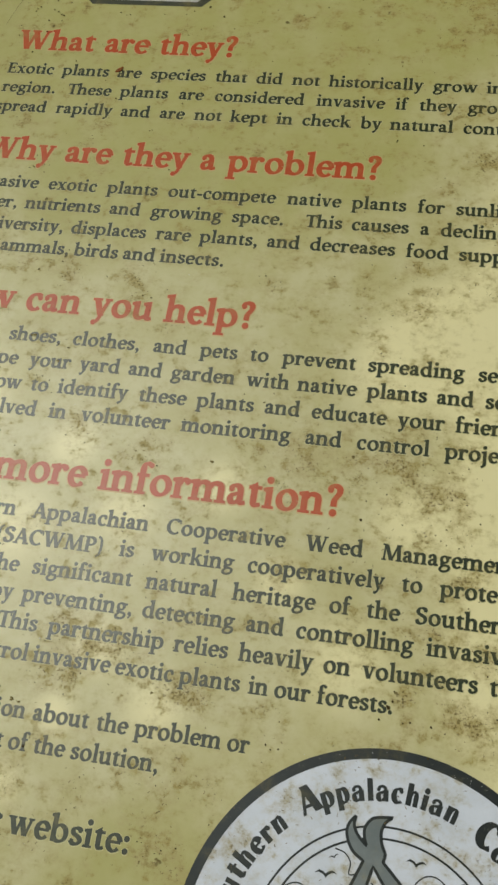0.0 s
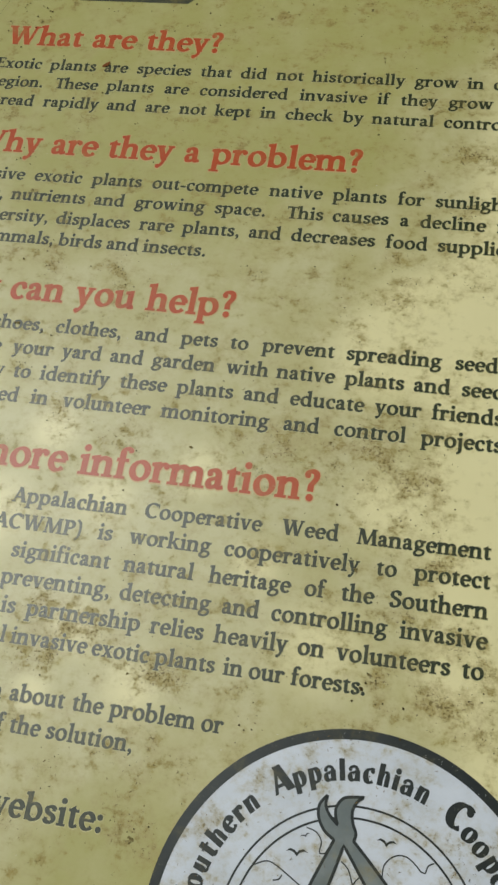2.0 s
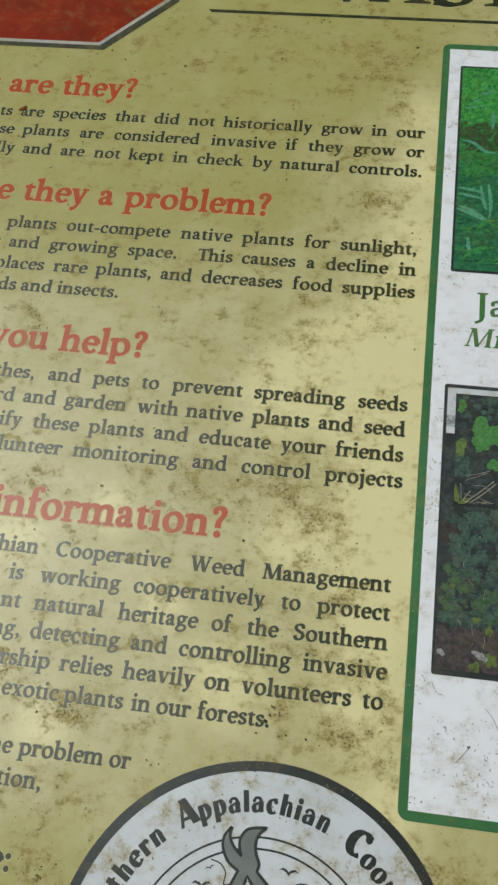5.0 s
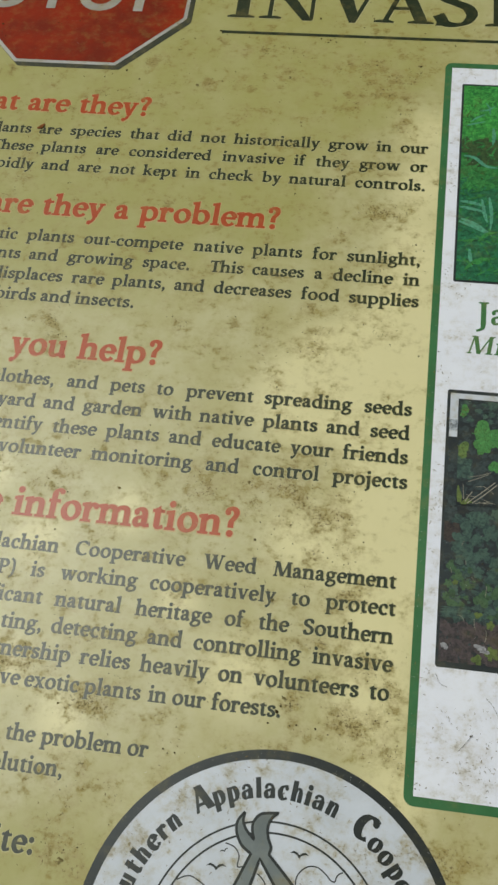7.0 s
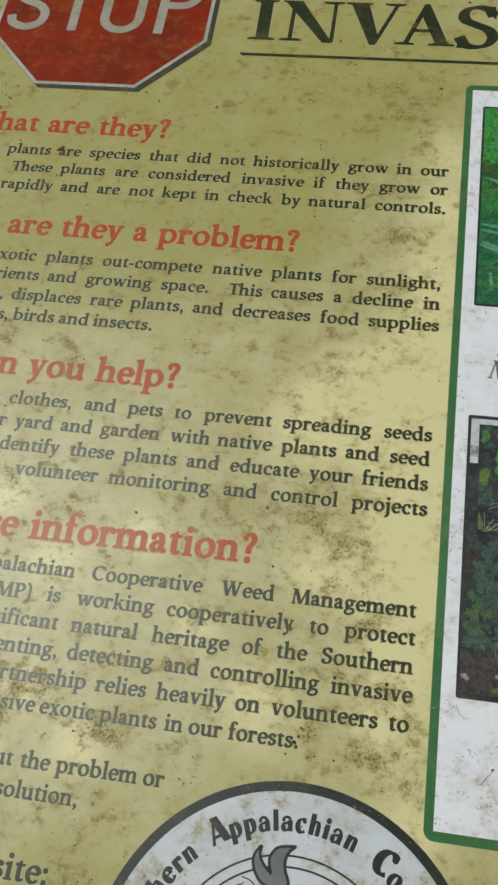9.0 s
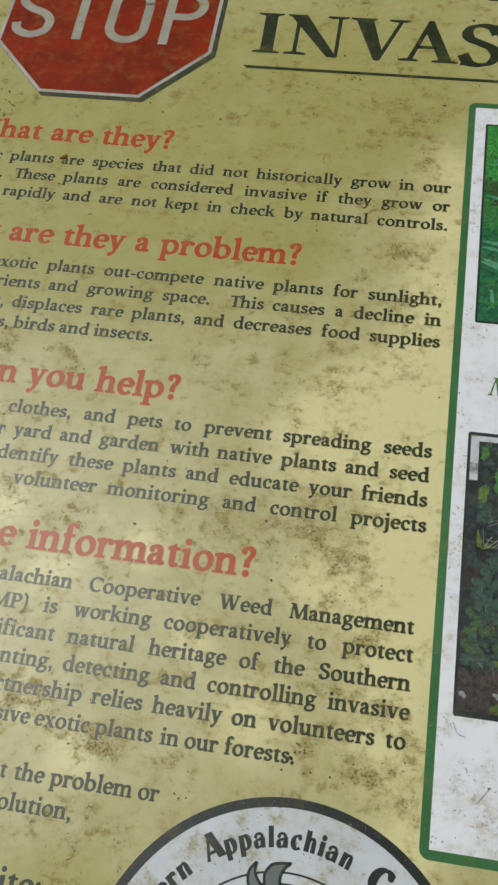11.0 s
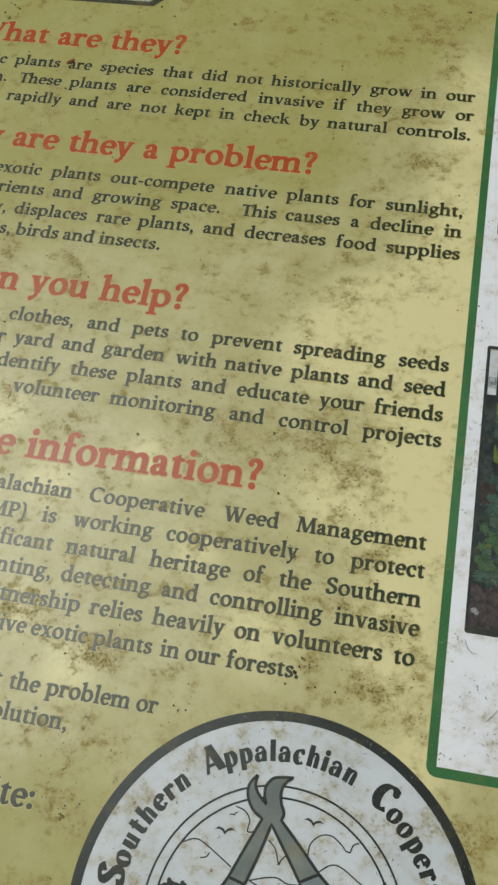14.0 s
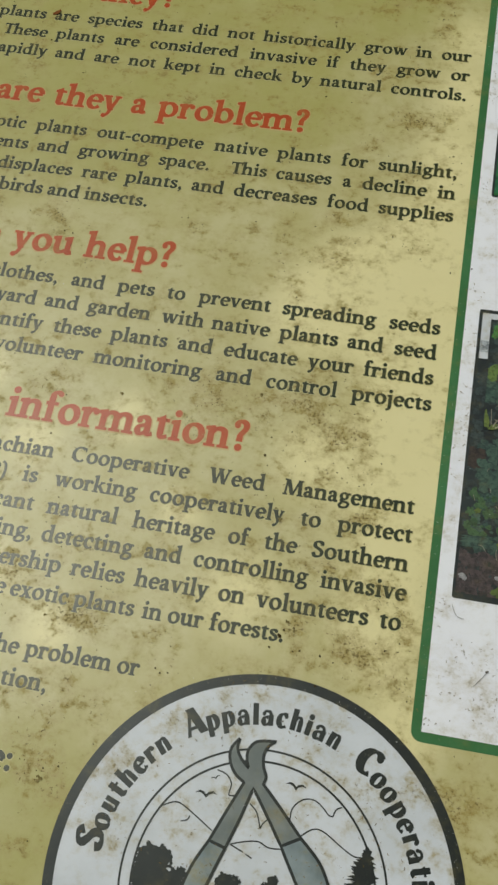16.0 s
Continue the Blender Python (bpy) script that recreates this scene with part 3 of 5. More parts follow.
# ---- ground ----
bm = bmesh.new()
bmesh.ops.create_grid(bm, x_segments=40, y_segments=40, size=600)
for v in bm.verts:
    v.co.z = 0.0
ground = part("ground", bm, M_GROUND, None)
tagged(ground, "brown forest floor of dry leaf litter", "ground", kind="structure")

# ---- the sign: board, frame and posts ----
LEFT, RIGHT, BOTTOM, TOP = -0.2525, 0.2525, -0.275, 0.445
sign = thing("information_sign", "weathered yellow information panel in a dark frame on posts", "sign", PANEL)

# where grime has settled: x, y and reach in millimetres
STAINS_UP = ((-17, 281, 5), (42, 283, 10), (57, 284, 4), (28, 266, 8), (53, 248, 6), (41, 187, 6), (23, 173, 6), (11, 123, 5), (18, 110, 6), (51, 112, 4),
             (-11, 96, 5), (44, 153, 4), (-53, 112, 4), (-119, 109, 5), (-151, 105, 4), (-240, 184, 7), (-130, 54, 8), (-130, 32, 7), (-98, 18, 8), (-62, 268, 6))
STAINS_MID = ((-21, 26, 12), (0, 22, 7), (21, 24, 9), (33, 18, 9), (13, 10, 4), (37, 11, 6), (42, 0, 5), (8, -26, 4), (46, -22, 7), (32, -44, 6), (54, -51, 4),
              (-28, -28, 7), (-80, -38, 5), (-78, -60, 6), (-162, -25, 7), (-186, -19, 4), (-117, -63, 9), (-97, -63, 8), (-111, -77, 7))
STAINS_LOW = ((-60, -76, 10), (-20, -90, 5), (-58, -140, 8), (-60, -118, 4), (23, -70, 4), (61, -71, 9), (64, -84, 4), (72, -90, 3), (44, -72, 7), (-63, -139, 4),
              (-134, -114, 5), (-98, -121, 5), (-146, -104, 4), (96, -82, 9), (92, -124, 10), (88, 150, 6))
STAINS_BROAD = ((-8, 300, 13), (24, 292, 14), (50, 270, 13), (62, 301, 9), (28, 262, 9), (-40, 296, 12), (-70, 290, 10), (45, 225, 8), (60, 192, 6), (20, 222, 6), (48, 182, 9), (30, 114, 9), (0, 104, 8),
                (60, 60, 5), (20, 42, 9), (-10, 36, 9), (-45, 12, 8), (5, -15, 8), (30, -32, 8), (-40, -48, 9), (-95, -20, 10), (50, -80, 10), (66, -60, 7), (-70, -108, 9), (-40, -130, 8), (-150, 128, 6), (-60, 70, 8),
                (-48, 29, 8), (-30, 27, 8), (12, 31, 7), (20, 27, 6), (-31, 9, 8), (11, 9, 5), (10, -29, 6), (24, -33, 6), (-4, -47, 7), (32, 14, 7), (35, -57, 6), (-107, -57, 8), (-103, -72, 7), (-119, -72, 8),
                (-121, -82, 6), (-86, -70, 8), (-60, -80, 6), (-133, -125, 8), (-121, -136, 8), (-110, -142, 7), (-58, -110, 8), (-96, -123, 5), (-64, -125, 7), (-117, -152, 8), (-145, -112, 8),
                (-16, 280, 6), (-52, 295, 7), (11, 255, 6), (38, 281, 9), (52, 266, 8), (-37, 253, 8), (-15, 251, 7), (-95, 285, 9), (-60, 345, 9), (-25, 366, 8), (8, 365, 8), (22, 345, 5), (-100, 240, 6))
STAINS_LEFT = ((-243, 249, 9), (-244, 227, 8), (-230, 215, 8), (-242, 205, 9), (-242, 188, 9), (-226, 192, 9), (-194, 214, 7), (-174, 225, 5), (-166, 245, 5), (-218, 165, 8), (-207, 138, 7), (-216, 128, 8), (-151, 108, 8),
               (-140, 126, 6), (-126, 110, 7), (-178, 110, 7), (-155, 78, 8), (-137, 76, 5), (-229, 243, 8), (-195, 194, 6), (-165, 196, 6), (10, 108, 7), (51, 110, 5), (5, 120, 6), (46, 144, 6), (42, 156, 6), (41, 1, 4), (28, 23, 6), (14, 35, 8), (43, -36, 5), (31, -80, 6))
# where rain has kept the sheet clean
CLEAN = ((64, 94, 12), (44, 88, 10), (66, 123, 9), (64, 152, 8), (63, 248, 9), (66, 186, 8), (36, 257, 8), (64, 220, 9), (53, 103, 6), (55, 19, 8), (60, 7, 9), (67, 56, 9), (67, 34, 6), (67, -6, 8), (52, -30, 7), (18, -3, 5), (66, -40, 6), (68, 75, 8))
STAINS_SEAL = ((-28, -126, 6), (-20, -118, 5), (10, -118, 6), (32, -118, 6), (44, -122, 5), (58, -136, 6), (72, -122, 5), (14, -136, 6), (30, -142, 6), (-8, -142, 5), (48, -150, 6), (-34, -150, 5), (62, -156, 5))
STAINS = STAINS_UP + STAINS_MID + STAINS_LOW


def stain_shade_at(x, y):
    """How thick the grime lies at a point of the board, 0 to about 1.2, plus painted shade by the left rail."""
    total = 0.0
    for sx, sy, r in STAINS:
        d2 = ((x * 1000 - sx) ** 2 + (y * 1000 - sy) ** 2) / (r * r)
        if d2 < 6:
            total += math.exp(-d2)
    for sx, sy, r in STAINS_BROAD + STAINS_LEFT + STAINS_SEAL:
        total += 0.42 * math.exp(-((x * 1000 - sx) ** 2 + (y * 1000 - sy) ** 2) / (r * r))
    total = min(total, 0.9) - sum(math.exp(-((x * 1000 - sx) ** 2 + (y * 1000 - sy) ** 2) / (r * r)) for sx, sy, r in CLEAN)
    # darkening towards the left rail: grime together with the rail's painted shade
    edge, margin = max(0.0, 1 - (x - LEFT) / 0.016), max(0.0, 1 - (x - LEFT) / 0.034)
    return max(total, -1.0) + 0.5 * margin + 2.6 * edge * edge


def with_stains(ob):
    layer = ob.data.attributes.new("stain_shade", "FLOAT", "POINT")
    for v, item in zip(ob.data.vertices, layer.data):
        item.value = stain_shade_at(v.co.x, v.co.y)
    return ob


# paler spots and darker olive spots: x, y and reach in millimetres
# faded print on the right; further left also painted glare
FADED_GLARE = ((62, 10, 26), (62, 45, 26), (62, 85, 28), (62, 125, 26), (64, 165, 22), (66, 205, 20), (66, 245, 20), (30, 95, 26), (10, 70, 26), (-150, -20, 20), (-185, 40, 22),
            (20, 2, 18), (62, -8, 15), (56, 22, 13), (54, 72, 18), (-72, -86, 14), (-100, -66, 12), (60, -30, 26), (58, -66, 20), (0, -60, 20), (70, -100, 16),
            (-60, 8, 13), (-100, -8, 14), (-30, -30, 11), (-112, -94, 9), (-130, 20, 13), (-128, -124, 10))
# olive tone, with dim light and dark reflections put into the colour
OLIVE_DIM = ((-165, -155, 40), (-70, -150, 30), (-215, -100, 40), (-30, -175, 44), (-200, 300, 72), (-130, 265, 48), (-60, 300, 60), (30, 320, 72), (-230, 220, 48), (0, 275, 48), (-140, 185, 40), (-60, 222, 46), (-160, 150, 32), (-90, 150, 36), (-20, 180, 36))


def with_fade_and_dim(ob):
    for name, spots in (("faded_glare", FADED_GLARE), ("olive_dim", OLIVE_DIM)):
        layer = ob.data.attributes.new(name, "FLOAT", "POINT")
        for v, item in zip(ob.data.vertices, layer.data):
            item.value = min(1.0, sum(math.exp(-((v.co.x * 1000 - x) ** 2 + (v.co.y * 1000 - y) ** 2) / (r * r)) for x, y, r in spots))
    return ob


bm = bmesh.new()
box(bm, LEFT - 0.012, RIGHT + 0.012, BOTTOM - 0.012, TOP + 0.012, -0.008, -0.001)
board = part("board", bm, M_SHEET, sign, "thick yellowed backing board")
bm = bmesh.new()
bmesh.ops.create_grid(bm, x_segments=210, y_segments=300, size=0.5)
for v in bm.verts:
    v.co.x = LEFT - 0.010 + (v.co.x + 0.5) * (RIGHT - LEFT + 0.020)
    v.co.y = BOTTOM - 0.010 + (v.co.y + 0.5) * (TOP - BOTTOM + 0.020)
with_fade_and_dim(with_stains(part("printed_sheet", bm, M_SHEET, sign, "mottled yellow laminated print with brown grime")))

RAIL = 0.062


def rail(x0, x1, y0, y1):
    bm = bmesh.new()
    box(bm, x0, x1, y0, y1, -0.022, 0.015, 0.006)
    for f in bm.faces:
        f.smooth = True
    part("frame_rail", bm, M_FRAME, sign, "dark worn frame rail")


rail(LEFT - RAIL, LEFT, BOTTOM - RAIL, TOP + RAIL)
rail(RIGHT, RIGHT + RAIL, BOTTOM - RAIL, TOP + RAIL)
rail(LEFT + 0.0005, RIGHT - 0.0005, TOP, TOP + RAIL)
rail(LEFT + 0.0005, RIGHT - 0.0005, BOTTOM - RAIL, BOTTOM)

# added black strip with a ragged edge: grime and shade inside the frame
for inner, outer, y0, y1, sgn in ((LEFT, LEFT - 0.004, BOTTOM, TOP, 1), (RIGHT, RIGHT + 0.004, BOTTOM, TOP, -1)):
    bm = bmesh.new()
    last = None
    for k in range(301):
        y = y0 + (y1 - y0) * k / 300
        reach = 0.0032 + 0.0012 * noise.noise(Vector((y * 30, inner * 9, 0.3))) + 0.0004 * noise.noise(Vector((y * 160, inner * 9, 1.3)))
        row = [bm.verts.new((outer, y, 0.0030)), bm.verts.new((inner + sgn * reach * 0.5, y, 0.0022)), bm.verts.new((inner + sgn * reach, y, 0.0002))]
        if last:
            for j in range(2):
                bm.faces.new((last[j], last[j + 1], row[j + 1], row[j]) if sgn > 0 else (last[j + 1], last[j], row[j], row[j + 1]))
        last = row
    part("edge_strip", bm, M_FRAME, sign, "black ragged strip for grime and shade at the frame")

into = PANEL.inverted()
for x in (-0.17, 0.17):
    bm = bmesh.new()
    box(bm, x - 0.045, x + 0.045, 0.0, 0.09, 0.0, 0.93, 0.006)
    for v in bm.verts:
        if v.co.z > 0.5:
            v.co.z = 0.97 + (v.co.y - 0.0) * math.tan(radians(35)) - 0.0245
    bmesh.ops.transform(bm, matrix=into, verts=bm.verts)
    part("post", bm, M_POST, sign, "square wooden post")

# ---- headings and text ----
INK = 0.00012
HEAD_EM, BODY_EM = 0.0187, 0.0098
TEXT_L, TEXT_R = -0.2145, 0.0660


def text_part(name, text, x0, x1, y, em, material, label="", halo=None, **style):
    """One line of print; the letters of a heading are parts of their own."""
    spans = [(0, len(text))]
    if name == "heading_letter":
        spans = [(k, k + 1) for k in range(len(text)) if text[k] != " "]
    for span in spans:
        w = Writing()
        w.line(text, x0, x1, y, em, INK, pick=span, **style)
        ob = linked(name, w.mesh(name), material, sign, label)
        # a wider pale copy, shifted below: the sharpening halo as colour
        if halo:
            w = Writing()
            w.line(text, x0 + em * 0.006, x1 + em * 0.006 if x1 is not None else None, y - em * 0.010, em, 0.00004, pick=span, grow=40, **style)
            linked("pale_halo", w.mesh("pale_halo"), halo, ob, "pale sharpening halo painted round the letters")


for text, x1, y in (("What are they?", -0.0920, 0.2452), ("Why are they a problem?", -0.0090, 0.1724), ("How can you help?", -0.0586, 0.0856),
                    ("Want more information?", -0.0080, 0.0010)):
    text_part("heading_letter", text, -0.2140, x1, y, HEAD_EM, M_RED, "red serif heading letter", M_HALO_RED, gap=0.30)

BODY = (
    (0.2283, "Exotic plants are species that did not historically grow in our", (-1.2, -1.0, -1.0, -0.6, -0.2, -0.2, 0.2, 0.1, 0.3, -0.1, -0.2)),
    (0.2156, "region.~ These plants are considered invasive if they grow or", (-0.7, -0.5, -1.0, -0.7, -0.3, 0.3, 0.0, 0.3, 0.2, 0)),
    (0.2028, "spread rapidly and are not kept in check by natural controls.", (-1.3, -0.5, -0.7, -0.3, 0.3, 0, 0, -0.1, 0.1, -0.4, -0.4)),
    (0.1549, "Invasive exotic plants out-compete native plants for sunlight,", (-1.1, -1.0, -0.8, -0.7, -0.2, -0.3, -0.3, -0.4)),
    (0.1426, "water, nutrients and growing space.  This causes a decline in", (-0.1, -0.9, -1.2, -0.7, -0.6, 0, -0.1, -0.7, -0.4, -0.3, -0.1)),
    (0.1299, "biodiversity, displaces rare plants, and decreases food supplies", (0.1, -0.6, -0.2, -0.3, -0.5, -0.3, 0, 0)),
    (0.0692, "-Clean  shoes, clothes, and pets to prevent spreading seeds", (1.0, 0, 1.5, 0.9, 1.1, 1.25, 0.85, 1.1, 0.35, 0.15)),
    (0.0566, "-Landscape your yard and garden with native plants and seed", (1.0, 2.1, 1.8, 1.25, 0.85, 1.4, 0.35, 0.35, -0.2, -0.1)),
    (0.0442, "-Learn how to identify these plants and educate your friends", (1.8, 2.4, 1.85, 1.2, 1.25, 1.0, 0.65, 0.6, 0.3, -0.3)),
    (0.0318, "-Get involved in volunteer monitoring and control projects", (1.5, 1.9, 1.2, 1.8, 0.45, 0.4, 0.3, 0.15)),
)
for y, text, nudge in BODY:
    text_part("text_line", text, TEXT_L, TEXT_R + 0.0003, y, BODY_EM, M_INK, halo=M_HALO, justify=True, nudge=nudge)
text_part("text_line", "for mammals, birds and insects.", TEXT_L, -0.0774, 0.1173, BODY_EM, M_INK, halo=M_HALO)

# lower paragraphs: what stands at the margin, where the rest of the line begins, and where it ends
LOWER = (
    (-0.0153, "The", -0.1872, "Southern Appalachian Cooperative Weed Management", 0.0645, (0, -0.2, -0.35, 0.4, 0)),
    (-0.0274, "Partnership", -0.1549, "(SACWMP) is working cooperatively to protect", 0.0643, (0.4, 0.7, 1.5, 0.45, 0.5, 0.7)),
    (-0.0396, "and restore", -0.1543, "the significant natural heritage of the Southern", 0.0643, (0, 0, -0.15, 0.35, -0.1, 0.4, 0.5)),
    (-0.0515, "Appalachians", -0.1504, "by preventing, detecting and controlling invasive", 0.0645, (-0.3, -0.6, -0.85, -0.45, 0.1, 0.7)),
    (-0.0634, "exotic plants.", -0.1436, "This partnership relies heavily on volunteers to", 0.0645, (-0.8, -0.3, -0.3, -0.2, -0.4, 0.1, 0.2)),
    (-0.0755, "monitor", -0.1738, "and control invasive exotic plants in our forests.", 0.0215, (-0.5, -1.1, -1.4, -1.7, -1.75, -0.9, -1.05, -0.8)),
    (-0.0978, "For more", -0.1728, "information about the problem or", -0.0324, (0.2, 0.5, 0.8, 0.8, 0.3)),
    (-0.1098, "how you can", -0.1583, "be part of the solution,", -0.0660, (0, -0.1, -0.3, -0.1, 0.1)),
)
for y, first, x, rest, x1, nudge in LOWER:
    em = 0.0096 if y > -0.07 else 0.0093
    start = x - em * (0.26 + sum(ADVANCE.get(c, 0.225) for c in first)) if y < -0.07 else TEXT_L + 0.0005
    end = x - em * 0.30 if y < -0.07 else None
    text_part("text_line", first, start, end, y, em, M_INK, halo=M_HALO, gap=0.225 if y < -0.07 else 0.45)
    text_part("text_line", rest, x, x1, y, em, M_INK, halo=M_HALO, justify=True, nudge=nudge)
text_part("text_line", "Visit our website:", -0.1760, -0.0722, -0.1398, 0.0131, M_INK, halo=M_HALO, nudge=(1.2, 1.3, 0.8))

# ---- title ----


def capital(strokes_mm, feet_mm, outline_mm=()):
    """A capital of thick and thin strokes (x from, to at the base; x from, to at the top; base and top), slab feet and an outline."""
    w = Writing()
    if outline_mm:
        w.polygons([(x / 1000, y / 1000) for x, y in outline_mm], [tuple(range(len(outline_mm)))], INK)
    for k, (a, b, c, d, y0, y1) in enumerate(strokes_mm):
        w.polygons([(x / 1000, y / 1000) for x, y in ((a, y0), (b, y0), (d, y1), (c, y1))], [(0, 1, 2, 3)], INK + k * 0.00001)
    for a, b, y in feet_mm:
        s_ = 1 if y < 340 else -1
        shape = ((a, y), (b, y), (b, y + 1.3 * s_), (b - 3.2, y + 2.3 * s_), (a + 3.2, y + 2.3 * s_), (a, y + 1.3 * s_))
        w.polygons([(x / 1000, v / 1000) for x, v in shape], [tuple(range(6))], INK + 0.00005)
    ob = linked("title_letter", w.mesh("title_letter"), M_INK, sign, "black serif capital letter")
    # shifted pale copy that paints the capital's sharpening halo
    pale = w.mesh("pale_halo")
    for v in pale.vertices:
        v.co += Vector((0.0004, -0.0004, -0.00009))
    linked("pale_halo", pale, M_HALO, ob, "pale sharpening halo painted round the letters")


LOW, HIGH = 325.3, 359.3
for dx in (0, 152):
    capital([(-53.3 + dx, -45.5 + dx, -53.7 + dx, -45.9 + dx, LOW, HIGH)], [(-58.0 + dx, -41.7 + dx, LOW), (-57.9 + dx, -42.3 + dx, HIGH)])
capital([(-34.0, -31.3, -33.6, -31.3, LOW, HIGH), (-12.8, -6.8, -39.0, -28.0, LOW - 0.8, HIGH), (-8.8, -6.5, -8.6, -6.2, LOW, HIGH)],
        [(-39.0, -25.6, LOW), (-39.7, -29.6, HIGH), (-15.2, -2.3, HIGH)])
for dx in (0, 112):
    capital([], [(-1.2 + dx, 14.8 + dx, HIGH), (22.2 + dx, 35.0 + dx, HIGH)],
            [(x + dx, y) for x, y in ((15.0, 324.2), (18.6, 324.2), (31.0, 358.2), (28.4, 358.2), (19.2, 333.2), (12.6, 358.2), (1.8, 358.2))])
capital([(39.0, 52.2, 39.8, 51.4, 336.1, 338.7)], [(29.4, 41.2, LOW), (49.2, 64.5, LOW)], ((34.0, LOW), (45.8, 359.9), (48.8, 359.9), (61.6, LOW), (54.0, LOW), (45.0, 348.6), (37.2, LOW)))
capital([(150.5, 158.5, 150.5, 158.5, LOW, HIGH), (155, 172, 155, 170, LOW, LOW + 2.2), (155, 169, 155, 168, 341, 343), (155, 170, 155, 171, HIGH - 2.2, HIGH)], [(146.5, 160.5, LOW), (146.5, 160.5, HIGH)])
# the S and its painted pale halo
for layer, mat, dx, z in (("title_letter", M_INK, 0.0, INK), ("pale_halo", M_HALO, 0.0006, 0.00004)):
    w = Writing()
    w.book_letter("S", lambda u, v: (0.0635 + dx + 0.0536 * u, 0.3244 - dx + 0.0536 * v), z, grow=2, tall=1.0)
    ob = linked(layer, w.mesh(layer), mat, sign if mat is M_INK else ob, "black serif capital letter" if mat is M_INK else "pale sharpening halo painted round the letters")
# the line above it shows only its feet: plain bars of its size
for x0, x1 in ((0.0345, 0.0495), (0.0560, 0.0690), (0.0800, 0.0950)):
    bm = bmesh.new()
    flat(bm, [(x0, 0.3802), (x1, 0.3802), (x1, 0.4140), (x0, 0.4140)], INK)
    part("title_bar", bm, M_INK, sign, "black lettering shown as a bar")
bm = bmesh.new()
flat(bm, [(-0.0595, 0.3120), (0.2150, 0.3120), (0.2150, 0.3142), (-0.0595, 0.3142)], INK)
part("title_rule", bm, M_INK, sign, "thin black rule under the title")

# ---- octagon graphic ----
OCT_X, OCT_Y = -0.1502, 0.3530


def octagon_points(margin, dx=0.0, dy=0.0):
    """The octagon's outline, grown by a margin and shifted; it is printed a little taller than wide."""
    across, tall, cut = 0.0657 + margin, 0.0685 + margin, 0.0300 + margin * 0.414
    corners = ((across, cut), (cut, tall), (-cut, tall), (-across, cut), (-across, -cut), (-cut, -tall), (cut, -tall), (across, -cut))
    return [(OCT_X + dx + x, OCT_Y + dy + y) for x, y in corners]


bm = bmesh.new()
flat(bm, octagon_points(0.0024, 0.0028, -0.0030), 0.00008)
octagon = part("octagon", bm, M_SHADOW, sign, "printed red octagon with a grey drop shadow")
bm = bmesh.new()
flat(bm, octagon_points(0.0022), 0.00016)
part("rim", bm, M_SILVER, octagon, "silver rim")
bm = bmesh.new()
flat(bm, octagon_points(0.0), 0.00024)
part("face", bm, M_STOP, octagon, "faded red face")
# plain road-sign capitals of one even stroke, in millimetres
STROKE, CAP_LOW, CAP_HIGH = 0.0058, 329.1, 371.3


def bowl(x0, x1, y0, y1, r):
    """A closed loop with round ends."""
    return [(x * 1000, y * 1000) for x, y in rounded(x0 / 1000, x1 / 1000, y0 / 1000, y1 / 1000, r / 1000, 8)]


def rounded(x0, x1, y0, y1, r, steps=5):
    out = []
    for cx, cy, a0 in ((x1 - r, y1 - r, 0), (x0 + r, y1 - r, 90), (x0 + r, y0 + r, 180), (x1 - r, y0 + r, 270)):
        out += [(cx + r * math.cos(radians(a0 + 90 * k / steps)), cy + r * math.sin(radians(a0 + 90 * k / steps))) for k in range(steps + 1)]
    return out


loop = bowl(-149.5, -127.6, CAP_LOW, CAP_HIGH, 10.9)
S_LINE = smooth([(-209.6, 339.2), (-207.6, 332.6), (-199.0, CAP_LOW), (-190.6, 333.0), (-188.7, 341.6), (-193.4, 348.2), (-203.4, 352.6), (-209.2, 358.6), (-207.6, 367.2), (-199.0, CAP_HIGH), (-190.4, 367.8), (-188.4, 361.2)], 6)
P_LINE = [(-113.8, 351.6), (-105, 351.4)] + [(-103.2 + 9.8 * math.sin(radians(a)), 361.4 - 9.9 * math.cos(radians(a))) for a in range(0, 181, 15)] + [(-113.8, CAP_HIGH)]
for runs in ([S_LINE], [[(-168.6, 327.0), (-169.2, 350.0), (-169.4, CAP_HIGH)], [(-183.4, CAP_HIGH), (-155.4, CAP_HIGH)]], [loop + loop[:2]], [[(-113.8, 327.0), (-113.8, CAP_HIGH + 2.9)], P_LINE]):
    bm = bmesh.new()
    for k, run in enumerate(runs):
        ribbon(bm, [(p[0] / 1000, p[1] / 1000) for p in run], STROKE, 0.00034 + k * 0.00002)
    part("letter", bm, M_STOP_LETTER, octagon, "worn pale grey capital letter")

# ---- photo box ----
bm = bmesh.new()
flat(bm, rounded(0.0727, 0.2300, -0.1030, 0.2955, 0.004), 0.00010)
photo_box = part("photo_box", bm, M_GREEN, sign, "picture box with a green rim")
bm = bmesh.new()
bmesh.ops.create_grid(bm, x_segments=40, y_segments=100, size=0.5)
for v in bm.verts:
    v.co = (0.0765 + (v.co.x + 0.5) * 0.1497, -0.0992 + (v.co.y + 0.5) * 0.3909, 0.00018)
with_stains(part("white_field", bm, M_WHITE, photo_box, "white field with brown stains"))
w = Writing()
w.line("Ja", 0.0945, None, 0.1226, 0.0185, 0.00030, grow=6)
linked("caption", w.mesh("caption"), M_CAPTION, photo_box, "green serif caption")
w = Writing()
